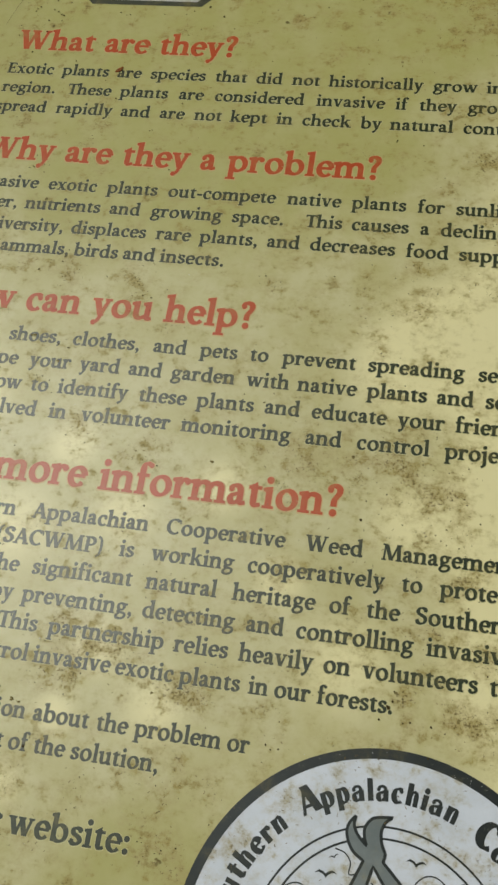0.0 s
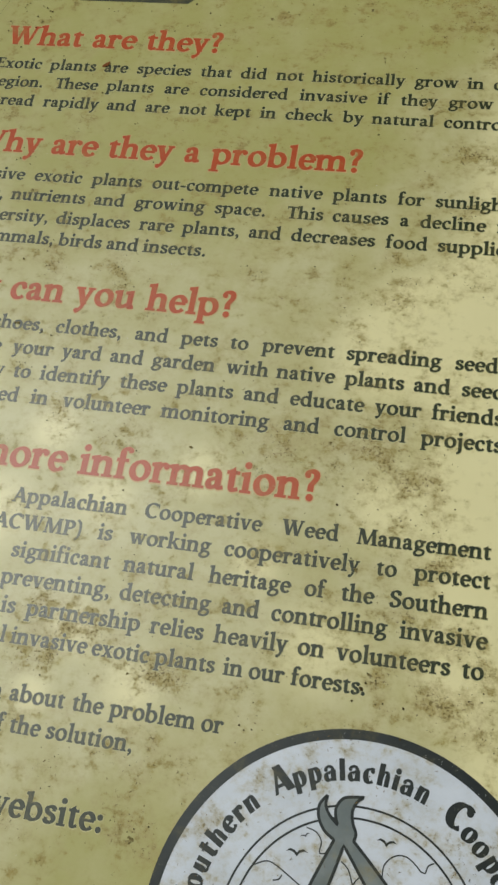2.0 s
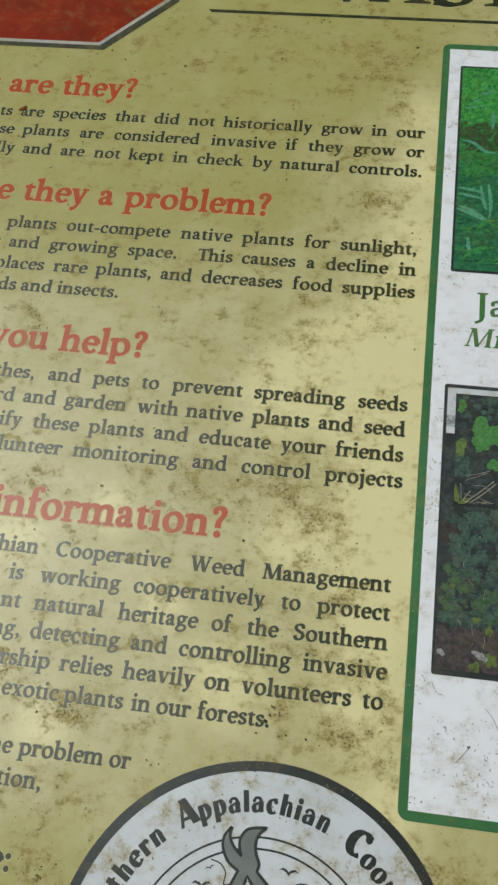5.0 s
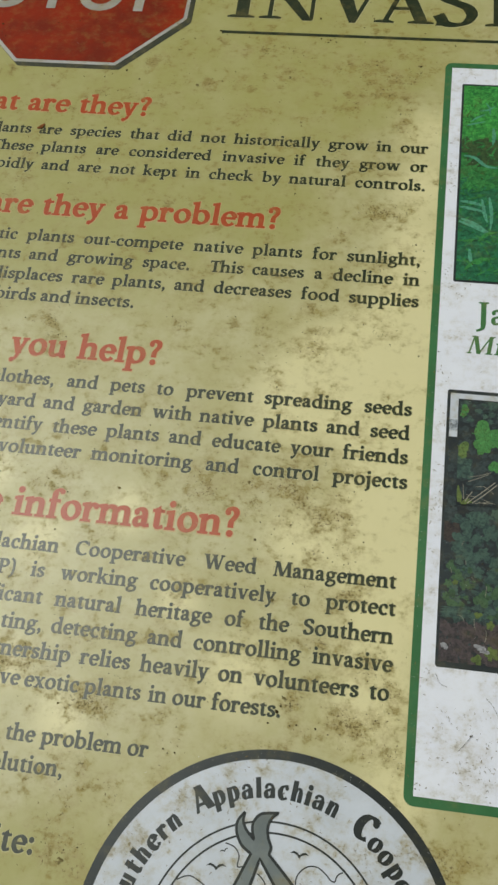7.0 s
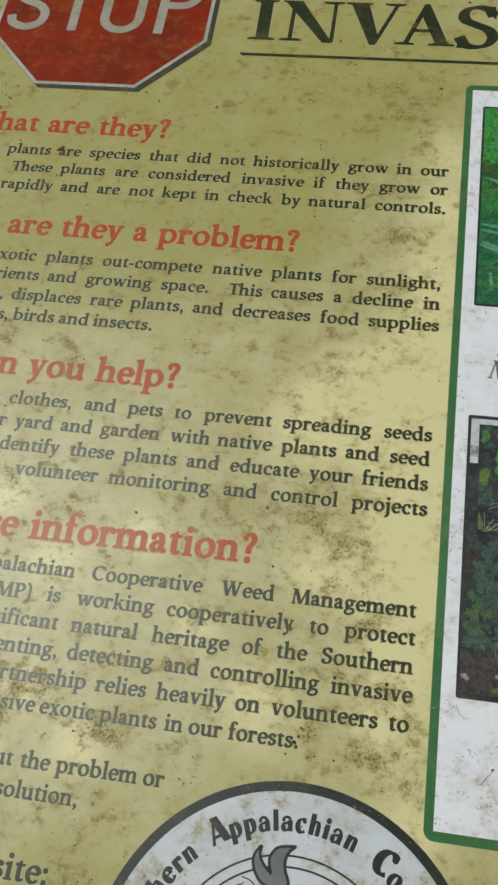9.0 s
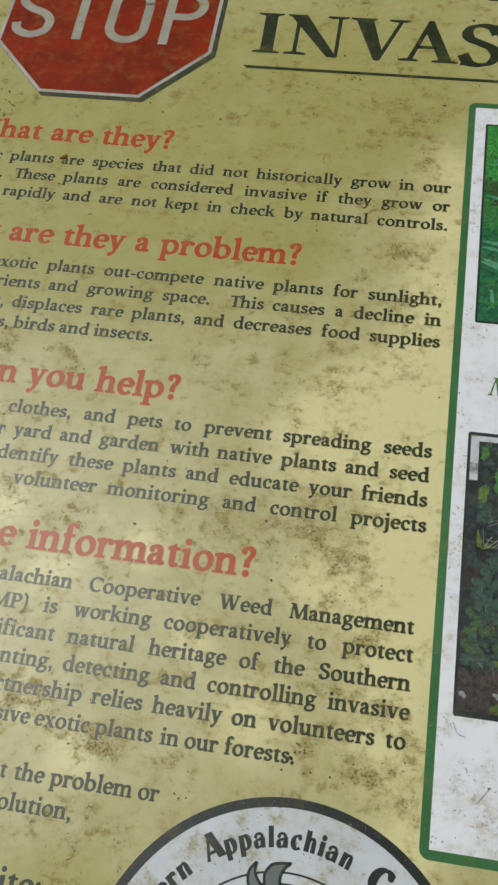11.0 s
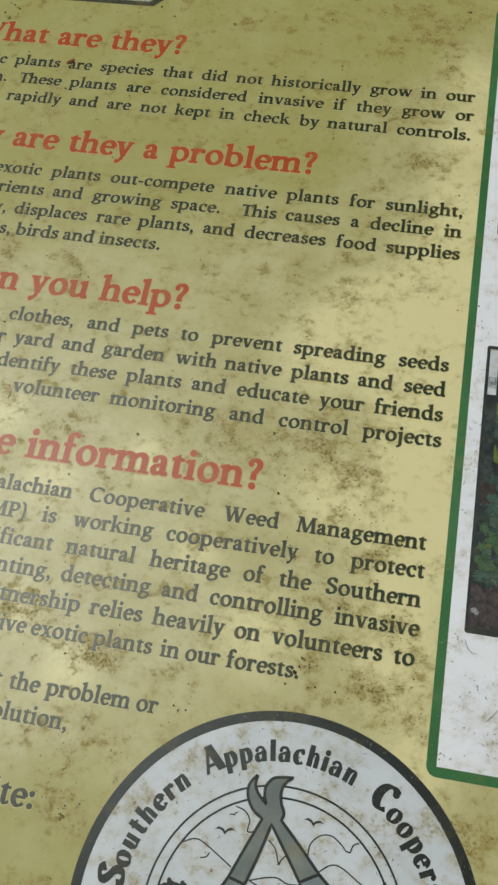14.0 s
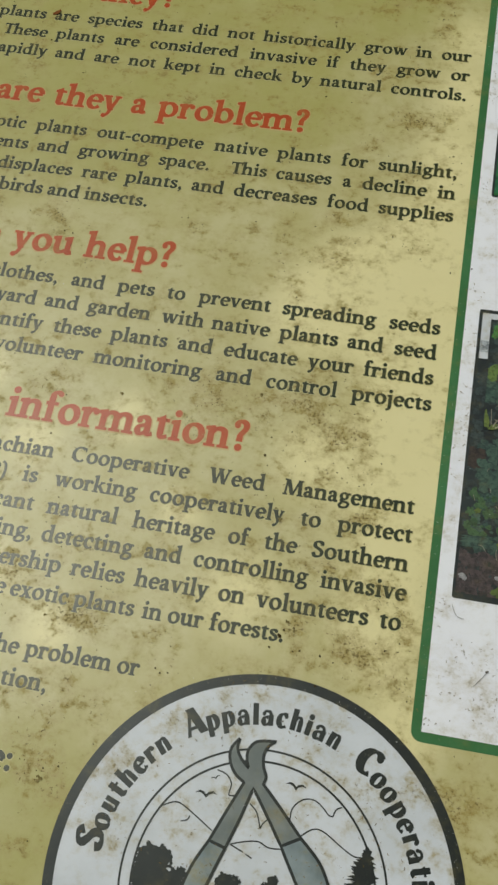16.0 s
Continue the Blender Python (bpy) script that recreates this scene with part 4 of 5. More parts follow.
w.line("Mi", 0.0900, None, 0.1056, 0.0146, 0.00030, slant=0.2, grow=0)
linked("caption", w.mesh("caption"), M_CAPTION, photo_box, "green slanted serif caption")

# ---- photographs: flat prints of grass and of leafy undergrowth ----
rng = random.Random(7)


def clip_to(points, x0, x1, y0, y1):
    """The part of a convex shape inside a rectangle."""
    for axis, limit, sign_ in ((0, x0, 1), (0, x1, -1), (1, y0, 1), (1, y1, -1)):
        out = []
        for i, p in enumerate(points):
            q = points[i - 1]
            a, b = (q[axis] - limit) * sign_, (p[axis] - limit) * sign_
            if a * b < 0:
                t = a / (a - b)
                out.append((q[0] + (p[0] - q[0]) * t, q[1] + (p[1] - q[1]) * t))
            if b >= 0:
                out.append(p)
        points = out
    return points


def scatter(count, area, shape, z0, z_step=2.5e-7):
    """Many flat shapes inside an area, in a few hundred very thin layers."""
    bm = bmesh.new()
    for k in range(count):
        x, y = rng.uniform(area[0], area[1]), rng.uniform(area[2], area[3])
        pts = clip_to(shape(x, y), *(area[4:] or area))
        if len(pts) > 2:
            flat(bm, pts, z0 + (k % 300) * z_step)
    return bm


def blade(length, width, lean, spread):
    def shape(x, y):
        a = radians(lean + rng.uniform(-spread, spread))
        s = length * rng.uniform(0.6, 1.3)
        d, n = Vector((math.cos(a), math.sin(a))), Vector((-math.sin(a), math.cos(a))) * width * rng.uniform(0.5, 1.2)
        c = Vector((x, y))
        return [tuple(p) for p in (c - d * s / 2, c - d * s * 0.1 + n / 2, c + d * s * 0.2 + n * 0.45, c + d * s / 2, c + d * s * 0.2 - n * 0.45, c - d * s * 0.1 - n / 2)]
    return shape


def leaf(size):
    def shape(x, y):
        a0, s, n, wide, lobes = rng.uniform(0, 6.28), size * rng.uniform(0.4, 1.2), 20, rng.uniform(0.7, 1.0), rng.choice((3, 5))
        radii = [s * (0.40 + 0.07 * math.cos(lobes * k * math.tau / n) + 0.05 * math.cos(k * math.tau / n) + rng.uniform(-0.025, 0.025)) for k in range(n)]
        return [(x + r * math.cos(a0 + k * math.tau / n), y + wide * r * math.sin(a0 + k * math.tau / n)) for k, r in enumerate(radii)]
    return shape


def photo(x0, x1, y0, y1, label):
    bm = bmesh.new()
    flat(bm, rounded(x0 - 0.0012, x1 + 0.0012, y0 - 0.0012, y1 + 0.0012, 0.0012), 0.00026)
    return part("photograph", bm, M_PHOTO_DARK, sign, label)


PX0, PX1 = 0.0838, 0.2180


def picture(parent, rows):
    """Layers of one photograph, back to front."""
    for name, count, area, shape, z, mat, label in rows:
        part(name, scatter(count, area, shape, z), mat, parent, label)["kind"] = "stuff"


def lobed(cx, cy, size, turn, lobes=5, cut=0.30, wide=1.0):
    """Outline of an ivy-like leaf with pointed lobes and a toothed edge, in millimetres."""
    n = 60
    out = []
    seed = cx * 7.1 + cy * 3.3
    for k in range(n):
        a = k * math.tau / n
        uneven = 0.16 * noise.noise(Vector((math.cos(a) * 1.3, math.sin(a) * 1.3, seed))) + 0.10 * noise.noise(Vector((math.cos(a) * 4, math.sin(a) * 4, seed)))
        r = size * (1 - cut + cut * abs(math.cos(lobes * a / 2)) + uneven - 0.22 * math.exp(-((a - math.pi) / 0.2) ** 2))
        x, y = r * math.cos(a), wide * r * math.sin(a)
        c, d = math.cos(radians(turn)), math.sin(radians(turn))
        out.append(((cx + x * c - y * d) / 1000, (cy + x * d + y * c) / 1000))
    return out


def leaves(name, parent, places, z, mat, label, area, cut=0.30, vein=None):
    """Separate lobed leaves at (x, y, size, turn), each a shape of its own tone; vein: the print of their ribs."""
    for k, (x, y, size, turn) in enumerate(places):
        bm = bmesh.new()
        pts = [p for p in lobed(x, y, size, turn, 5 if k % 3 else 3, cut, 0.72 + 0.11 * (k % 4)) if area[0] <= p[0] <= area[1] and area[2] <= p[1] <= area[3]]
        if len(pts) < 3:
            bm.free()
            continue
        bmesh.ops.triangulate(bm, faces=[flat(bm, pts, z + k * 1e-6)])
        ob = part(name, bm, mat, parent, label)
        if vein:
            bm = bmesh.new()
            for a in (-70, -35, 0, 35, 70):
                d = Vector((math.cos(radians(turn + a)), math.sin(radians(turn + a)))) * size / 1000
                o = Vector((x, y)) / 1000 - Vector((math.cos(radians(turn)), math.sin(radians(turn)))) * size * 0.4 / 1000
                ribbon(bm, [o, o + d * 0.5, o + d * 0.95], 0.00022, z + k * 1e-6 + 0.00002)
            part("vein", bm, vein, ob, "pale leaf ribs")


def strands(name, parent, lines, width, z, mat, label):
    for k, line in enumerate(lines):
        bm = bmesh.new()
        ribbon(bm, smooth([(x / 1000, y / 1000) for x, y in line], 5), width, z + k * 2e-6)
        part(name, bm, mat, parent, label)


def spear(name, parent, lines, width, z, mat, label):
    """Long grass blades that taper to both ends."""
    for k, line in enumerate(lines):
        pts = smooth([(x / 1000, y / 1000) for x, y in line], 5)
        bm = bmesh.new()
        rows = []
        for i, p in enumerate(pts):
            d = (pts[min(i + 1, len(pts) - 1)] - pts[max(i - 1, 0)]).normalized()
            h = width / 2 * (0.15 + math.sin(math.pi * (0.08 + 0.9 * i / (len(pts) - 1))))
            rows.append([bm.verts.new((p.x - d.y * h, p.y + d.x * h, z + k * 2e-6)), bm.verts.new((p.x + d.y * h, p.y - d.x * h, z + k * 2e-6))])
        for a, b in zip(rows, rows[1:]):
            bm.faces.new((a[0], a[1], b[1], b[0]))
        part(name, bm, mat, parent, label)


G0, G1 = 0.1478, 0.2785
grass_photo = photo(PX0, PX1, G0, G1, "faded colour photograph of tall green grass")
bm = bmesh.new()
flat(bm, [(PX0, G0), (PX1, G0), (PX1, G1), (PX0, G1)], 0.00028)
part("grass_picture", bm, M_PHOTO_GREEN, grass_photo, "deep green grass")
FIELD = (PX0, PX1, G0, G1)
picture(grass_photo, (
    ("grass_tuft", 1700, (PX0, PX1, G0, 0.2150) + FIELD, blade(0.008, 0.0030, 50, 80), 0.00030, M_GRASS_DEEP, "deep green grass"),
    ("grass_tuft", 3400, (PX0, PX1, 0.2380, G1) + FIELD, blade(0.0042, 0.0012, 55, 75), 0.00038, M_GRASS, "bright green grass"),
    ("grass_tuft", 800, (PX0, PX1, 0.2060, 0.2260) + FIELD, blade(0.0065, 0.0020, 20, 60), 0.00046, M_GRASS_MID, "mid green grass"),
    ("grass_shade", 480, (PX0, PX1, 0.2230, 0.2400) + FIELD, leaf(0.0060), 0.00050, M_GRASS_SHADE, "dark olive gaps between the tufts"),
    ("grass_tuft", 220, (PX0, PX1, 0.2230, 0.2420) + FIELD, blade(0.0070, 0.0010, 40, 70), 0.00053, M_GRASS_MID, "mid green grass"),
    ("grass_tuft", 420, (PX0, PX1, G0, 0.1900) + FIELD, blade(0.012, 0.0024, 15, 55), 0.00056, M_GRASS_DEEP, "deep green grass"),
    ("grass_tuft", 260, (PX0, PX1, 0.1500, 0.2050) + FIELD, blade(0.009, 0.0012, -15, 60), 0.00058, M_GRASS_MID, "mid green grass")))
spear("long_blade", grass_photo, [((84.2, 197.2), (91, 196.4), (98, 194.2)), ((84.2, 193.4), (90, 192.6), (97, 191)), ((84.2, 184.2), (91, 181.4), (99, 177)), ((85, 186), (93, 182.4), (101, 176)),
                                  ((99.2, 200.6), (100.6, 190), (100.2, 179.4)), ((95.5, 199), (97, 190), (98.6, 184)), ((85, 228), (91, 226.6), (97, 221.4), (104, 220.4)), ((100.4, 248), (100.8, 242), (100.2, 236)),
                                  ((90.0, 167), (90.6, 161), (91.8, 156.4)), ((104, 205), (112, 199), (121, 196)), ((106, 190), (115, 186), (124, 178)), ((108, 170), (116, 176), (126, 178))],
      0.0017, 0.00064, M_GRASS_PALE, "pale blue-green long blade")
spear("long_blade", grass_photo, [((88, 252), (92, 255.4), (96, 257.6)), ((93, 260), (97.4, 261), (101, 264)), ((86, 249), (90, 250.6), (96, 252.4)), ((96, 266), (98, 262), (98.4, 257)), ((103, 262), (108, 258), (112, 250))],
      0.0009, 0.00066, M_GRASS_PALE, "pale blue-green long blade")
spear("long_blade", grass_photo, [((94.4, 172.2), (98.6, 176.6), (104, 178.4)), ((88, 154), (94, 160), (104, 162)), ((86, 206), (94, 211), (103, 208)), ((104, 178.4), (112, 178), (120, 170))],
      0.0019, 0.00068, M_GRASS_MID, "mid green long blade")

WHOLE = (PX0, PX1, -0.0446, 0.0826)
wood_photo = photo(PX0, PX1, -0.0458, 0.0838, "dark colour photograph of leafy undergrowth with an inset")
picture(wood_photo, (
    ("undergrowth", 1500, (PX0, PX1, -0.0440, 0.0560), leaf(0.0055), 0.00030, M_LEAF_DARK, "dark leaves"),
    ("undergrowth", 900, (PX0 + 0.0035, PX1, -0.0260, 0.0240) + WHOLE, leaf(0.0046), 0.00038, M_LEAF_SHADE, "shaded blue-green leaves"),
    ("soil", 2000, (PX0, PX1, -0.0445, -0.0275) + WHOLE, leaf(0.0034), 0.00046, M_SOIL, "reddish brown soil"),
    ("soil", 130, (PX0, PX0 + 0.006, 0.0100, 0.0170) + WHOLE, leaf(0.0034), 0.00047, M_SOIL_DARK, "dark brown gap in the leaves"),
    ("undergrowth", 200, (PX0 + 0.002, PX1, -0.0230, 0.0000) + WHOLE, leaf(0.0042), 0.00052, M_LEAF_MID, "green leaves"),
    ("undergrowth", 130, (PX0 + 0.016, PX1, -0.0290, -0.0130) + WHOLE, leaf(0.0040), 0.00054, M_LEAF_MID, "green leaves"),
    ("log", 60, (PX0 + 0.002, PX0 + 0.011, -0.0250, -0.0205) + WHOLE, blade(0.0060, 0.0010, 8, 14), 0.00055, M_LEAF_SHADE, "grey-green fallen log")))
leaves("ivy_leaf", wood_photo, ((93.5, 16.9, 3.4, 80), (94.8, 2.4, 3.6, 120), (90.0, 6.4, 3.0, 60), (98.6, 20.4, 3.6, 100), (97.8, 10.4, 3.2, 40), (101.2, 4.9, 3.0, 200), (89.4, 11.4, 2.4, 150), (104.4, 14.0, 3.8, 90),
                                (106.5, 0.6, 3.4, 60), (109.6, 9.0, 3.6, 110), (112, 19, 3.6, 75), (99.4, -4.6, 2.8, 160), (115, -4, 3.6, 120), (121, 8, 3.6, 60)), 0.00058, M_LEAF_SHADE, "blue-green ivy leaf", WHOLE, 0.34)
leaves("ivy_leaf", wood_photo, ((87.3, -2.0, 2.6, 80), (93.6, -10.3, 2.8, 110), (86.6, -10.4, 2.0, 60), (101.0, -16.7, 3.4, 70), (90.6, -5.2, 2.0, 140), (85.9, -16.0, 1.8, 90), (107.5, -13.0, 3.2, 100), (114.5, -18.0, 3.4, 60)),
       0.00060, M_LEAF_MID, "mid green ivy leaf", WHOLE, 0.34)
leaves("ivy_leaf", wood_photo, ((99.7, -23.3, 2.0, 20), (105.0, -27.4, 2.2, 80), (105.8, -39.4, 3.2, 110), (99.8, -42.6, 2.4, 60), (89.6, -9.8, 1.6, 30), (112, -33, 3.0, 90)), 0.00062, M_LEAF_YELLOW, "yellow-green leaf", WHOLE, 0.34)
leaves("stone", wood_photo, ((85.7, -37.6, 1.5, 10), (86.8, -38.6, 1.1, 80), (100.6, -37.2, 1.3, 30), (102.2, -38.0, 1.5, 340), (103.9, -38.8, 1.2, 340), (99.2, -36.6, 1.0, 10)), 0.00063, M_STONE, "pale grey stone", WHOLE, 0.12)
strands("fallen_stalk", wood_photo, [((103.1, -9.9), (102.9, -12.4), (102.5, -14.8)), ((103.1, -29.2), (103.4, -32), (102.9, -34.7)), ((98.2, -25.1), (98.2, -27.6), (98.8, -29.8)), ((96.2, -6.6), (97.2, -7.6), (97.9, -8.9)),
                                     ((87.2, -3.2), (87.7, -4.6), (87.9, -5.7)), ((91, -24.2), (92.6, -24.4), (94, -26.4)), ((93.8, 0.4), (94, -1.4)), ((92.6, 9.4), (91.8, 7.4))], 0.00016, 0.00064, M_TWIG, "thin pale stalk")
IN0, IN_TOP, IN_LOW = PX0 + 0.0046, 0.0796, 0.0266
bm = bmesh.new()
flat(bm, [(PX0 + 0.0002, 0.0600), (IN0 - 0.0006, 0.0600), (IN0 - 0.0006, 0.0830), (PX0 + 0.0002, 0.0830)], 0.00066)
flat(bm, [(IN0 - 0.0006, IN_TOP + 0.0006), (PX1 - 0.0002, IN_TOP + 0.0006), (PX1 - 0.0002, 0.0830), (IN0 - 0.0006, 0.0830)], 0.00066)
part("inset_margin", bm, M_SEAL_WHITE, wood_photo, "pale inset margin")
part("margin_fade", scatter(150, (PX0 + 0.0002, IN0 - 0.0006, 0.0632, 0.0690), leaf(0.0010), 0.00067), M_FADE, wood_photo, "worn grey patch in the margin")["kind"] = "stuff"
bm = bmesh.new()
flat(bm, [(IN0, IN_LOW), (PX1, IN_LOW), (PX1, IN_TOP), (IN0, IN_TOP)], 0.00069)
part("inset_ground", bm, M_PHOTO_DARK, wood_photo, "dark inset picture")
AREA = (IN0, PX1, IN_LOW, IN_TOP)
picture(wood_photo, (
    ("inset_shade", 900, AREA, leaf(0.0046), 0.00070, M_LEAF_DARK, "dark leaves"),
    ("inset_shade", 130, (IN0, PX1, 0.0690, 0.0790) + AREA, leaf(0.0040), 0.00078, M_LEAF_SHADE, "blue-green shaded leaves"),
    ("inset_shade", 60, (IN0, IN0 + 0.006, 0.0400, 0.0500) + AREA, leaf(0.0040), 0.00079, M_LEAF_SHADE, "blue-green shaded leaves"),
    ("inset_stalk", 40, (IN0 + 0.004, PX1, 0.0275, 0.0330), blade(0.006, 0.00030, 20, 50), 0.00086, M_TWIG, "dry grass litter")))
leaves("inset_leaf", wood_photo, ((91.0, 55.0, 3.4, 70), (90.6, 51.4, 2.4, 110)), 0.00088, M_LEAF_OLIVE, "olive lobed leaf", AREA, 0.2, M_LEAF_YELLOW)
leaves("inset_leaf", wood_photo, ((90.9, 74.8, 2.6, 100), (90.2, 72.0, 1.8, 60)), 0.00089, M_LEAF, "green lobed leaf", AREA, 0.25, M_LEAF_YELLOW)
leaves("inset_leaf", wood_photo, ((97.3, 74.3, 1.9, 170), (103.4, 72.6, 1.7, 20)), 0.00090, M_LEAF_SHADE, "blue-green leaf", AREA, 0.25)
leaves("inset_leaf", wood_photo, ((99.4, 63.6, 6.0, 95), (99.8, 57.0, 5.2, 250), (105.6, 60.4, 5.6, 20), (105.3, 46.2, 3.0, 80), (113, 62, 6.0, 120), (116, 52, 4.6, 60)), 0.00091, M_LEAF, "bright green lobed leaf", AREA, 0.2, M_LEAF_PALE)
spear("inset_grass", wood_photo, [((89.4, 27.6), (89.4, 31), (89.1, 36)), ((90.4, 27.4), (90.2, 30.4), (89.8, 33.6)), ((91.4, 27.2), (92.4, 28.4), (94.4, 29.6)), ((90.6, 27), (92.6, 27.6), (95.6, 28.2))], 0.0013, 0.00093, M_LEAF_YELLOW, "yellow-green grass")
strands("inset_stalk", wood_photo, [((93.4, 27.5), (99.6, 33.0), (105.6, 38.6)), ((95.6, 27.6), (101, 32.2), (106.6, 37.6)), ((92.5, 28.3), (94, 31), (95.6, 33.2))], 0.00050, 0.00095, M_TWIG, "pale dry stalk")
strands("inset_stalk", wood_photo, [((91.3, 36.3), (91.6, 32.6), (91.7, 29.1)), ((93.6, 40.2), (98.6, 41.4), (103.6, 43.3)), ((93.3, 37.9), (98, 40.0), (102.8, 42.3)), ((96.7, 27.5), (101.4, 28.4), (105.9, 28.2)),
                                    ((93, 31.6), (96.6, 30.8), (99.4, 32.6)), ((97, 35.6), (101, 36.0), (105, 33.0))], 0.00024, 0.00096, M_TWIG, "thin pale dry stalk")

# ---- round seal ----
SX, SY = 0.0252, -0.1632  # origin of the seal's drawing
RX, RY = 0.0241, -0.1630  # centre of its rings


def mm(*pairs):
    return [(SX + x / 1000, SY + y / 1000) for x, y in pairs]


bm = bmesh.new()
ring(bm, RX, RY, 0.0709, 0.0747, 0.00020)
seal = part("round_seal", bm, M_SEAL_INK, sign, "round white seal with a black rim and grey loppers")
bm = bmesh.new()
steps = 96
last = [bm.verts.new((RX, RY, 0.00014))] * steps
for k in range(1, 25):
    row = [bm.verts.new((RX + 0.0710 * k / 24 * math.cos(i * math.tau / steps), RY + 0.0710 * k / 24 * math.sin(i * math.tau / steps), 0.00014)) for i in range(steps)]
    for i in range(steps):
        j = (i + 1) % steps
        bm.faces.new((last[0], row[i], row[j]) if k == 1 else (last[i], row[i], row[j], last[j]))
    last = row
with_stains(part("seal_field", bm, M_SEAL_WHITE, seal, "stained white field"))
for r in (0.0473, 0.0432):
    bm = bmesh.new()
    ring(bm, RX, RY, r - 0.00038, r + 0.00038, 0.00022)
    part("inner_ring", bm, M_SEAL_INK, seal)


def arc_word(text, start, end, radius=0.0563):
    """A word of heavy letters round the seal, from one clock angle to another (degrees)."""
    wide = {"S": 0.48, "A": 0.60, "C": 0.57, "i": 0.275, "l": 0.275, "t": 0.37, "r": 0.40, "e": 0.455, "c": 0.44}
    sizes = [(0.0143 if c.isupper() else 0.0107, wide.get(c, 0.50) * (1.0 if c.isupper() else 1.14)) for c in text]
    total = sum(em * adv for em, adv in sizes)
    pen = 0.0
    for c, (em, adv) in zip(text, sizes):
        middle = radians(start + (end - start) * (pen + em * adv / 2) / total)
        k = radians(end - start) * radius / total

        def where(u, v):
            r = radius + em * v
            x = (u - adv / 2) * em * k
            return (RX + r * math.sin(middle) + x * math.cos(middle), RY + r * math.cos(middle) - x * math.sin(middle))
        w = Writing()
        w.book_letter(c, where, 0.00024, grow=20, tall=1.0, face=DISPLAY)
        linked("seal_letter", w.mesh("seal_letter"), M_SEAL_INK, seal, "heavy black letter")
        pen += em * adv


arc_word("Southern", -87.2, -40.9)
arc_word("Appalachian", -35.2, 24.2)
arc_word("Cooperative", 31.2, 90.5)


def strokes(name, lines, width=0.00048, z=0.00026, label=""):
    for line in lines:
        bm = bmesh.new()
        ribbon(bm, smooth(mm(*line), 5), width, z)
        part(name, bm, M_SEAL_INK, seal, label)


strokes("cloud_line", [((-38, 22), (-33.5, 24), (-29, 22.6), (-18.7, 16.8)), ((-20.7, 37.5), (-17, 36.5), (-14.7, 33.6), (-14.9, 29.7), (-12, 30.2)),
                       ((8.3, 25.1), (8.7, 29.5), (12.0, 32.9), (16.1, 33.4), (19.8, 31.2), (21.7, 29.4), (23.4, 29.1)), ((23.4, 29.1), (24.2, 31.6), (26.2, 32.8)),
                       ((-30.5, 18.0), (-28.3, 18.7), (-27.5, 20.3))])
strokes("hill_line", [((12.6, 20.3), (16.7, 23.6), (20.8, 23.6), (27.5, 19.9), (32.3, 17.6), (35.2, 17.6)), ((-11.5, 13.6), (-6.3, 15.4), (-1.5, 16.2), (2.2, 14.9), (6.9, 15.2)), ((-11.5, 13.6), (-6.5, 11.9)), ((-5.4, 11.4), (-3.0, 10.4)),
                      ((-6.8, 28.2), (-3.8, 25.6), (-1.7, 20.5)), ((-1.7, 20.5), (-1.0, 22.4), (0.6, 24.2))])

def bird(x, y, span, tilt):
    """A flying bird: two thick wings and a dip between them."""
    half = [(0.0, -0.16), (0.12, -0.02), (0.30, 0.06), (0.50, 0.03), (0.30, 0.16), (0.10, 0.10), (0.0, 0.0)]
    c, k = math.cos(radians(tilt)), math.sin(radians(tilt))
    for side in (1, -1):
        bm = bmesh.new()
        flat(bm, mm(*[(x + span * (u * side * c - v * k), y + span * (u * side * k + v * c)) for u, v in half[::side]]), 0.00026)
        part("bird", bm, M_SEAL_INK, seal, "black flying bird mark")


bird(-23.1, 28.5, 8.2, 4)
bird(8.8, 36.8, 7.8, -2)
bird(-20.8, 34.7, 3.8, 26)


def outlined(name, runs, z, mat, label):
    """A flat shape with pointed corners between its runs, and a thin black line round it."""
    pts = [p for run in runs for p in smooth(mm(*run), 5)[:-1]]
    bm = bmesh.new()
    bmesh.ops.triangulate(bm, faces=[flat(bm, [tuple(p) for p in pts], z)])
    ob = part(name, bm, mat, seal, label)
    bm = bmesh.new()
    ribbon(bm, pts + pts[:1], 0.0011, z + 0.00003)
    part("outline", bm, M_SEAL_INK, ob, "thin black outline")


TIP_A, TIP_B, NOTCH, NECK_A, NECK_B, FORK = (-14.4, 49.8), (-1.0, 51.0), (-9.5, 40.1), (-10.2, 34.9), (-3.1, 35.5), (-6.5, 33.6)
END_A, END_B, END_C, END_D = (-19.1, 13.5), (-12.9, 12.0), (6.6, 16.2), (13.2, 20.0)
outlined("lopper", ((TIP_A, (-16.9, 46.2), (-16.8, 41.9), (-14.2, 37.5), NECK_A), (NECK_A, (-14.9, 23.8), END_A), (END_A, END_B), (END_B, (-9.5, 22.5), FORK), (FORK, (0.4, 24.6), END_C),
                     (END_C, END_D), (END_D, (4.0, 29.0), NECK_B), (NECK_B, (-2.6, 38.2), (-4.1, 41.5), (-4.7, 45.4), (-3.5, 48.8), TIP_B), (TIP_B, (-6.2, 50.3), (-8.8, 49.2), (-10.7, 46.2), (-10.6, 43.0), NOTCH),
                     (NOTCH, (-12.9, 43.1), (-14.7, 46.4), TIP_A)), 0.00040, M_STEEL, "grey lopper blades and shanks")
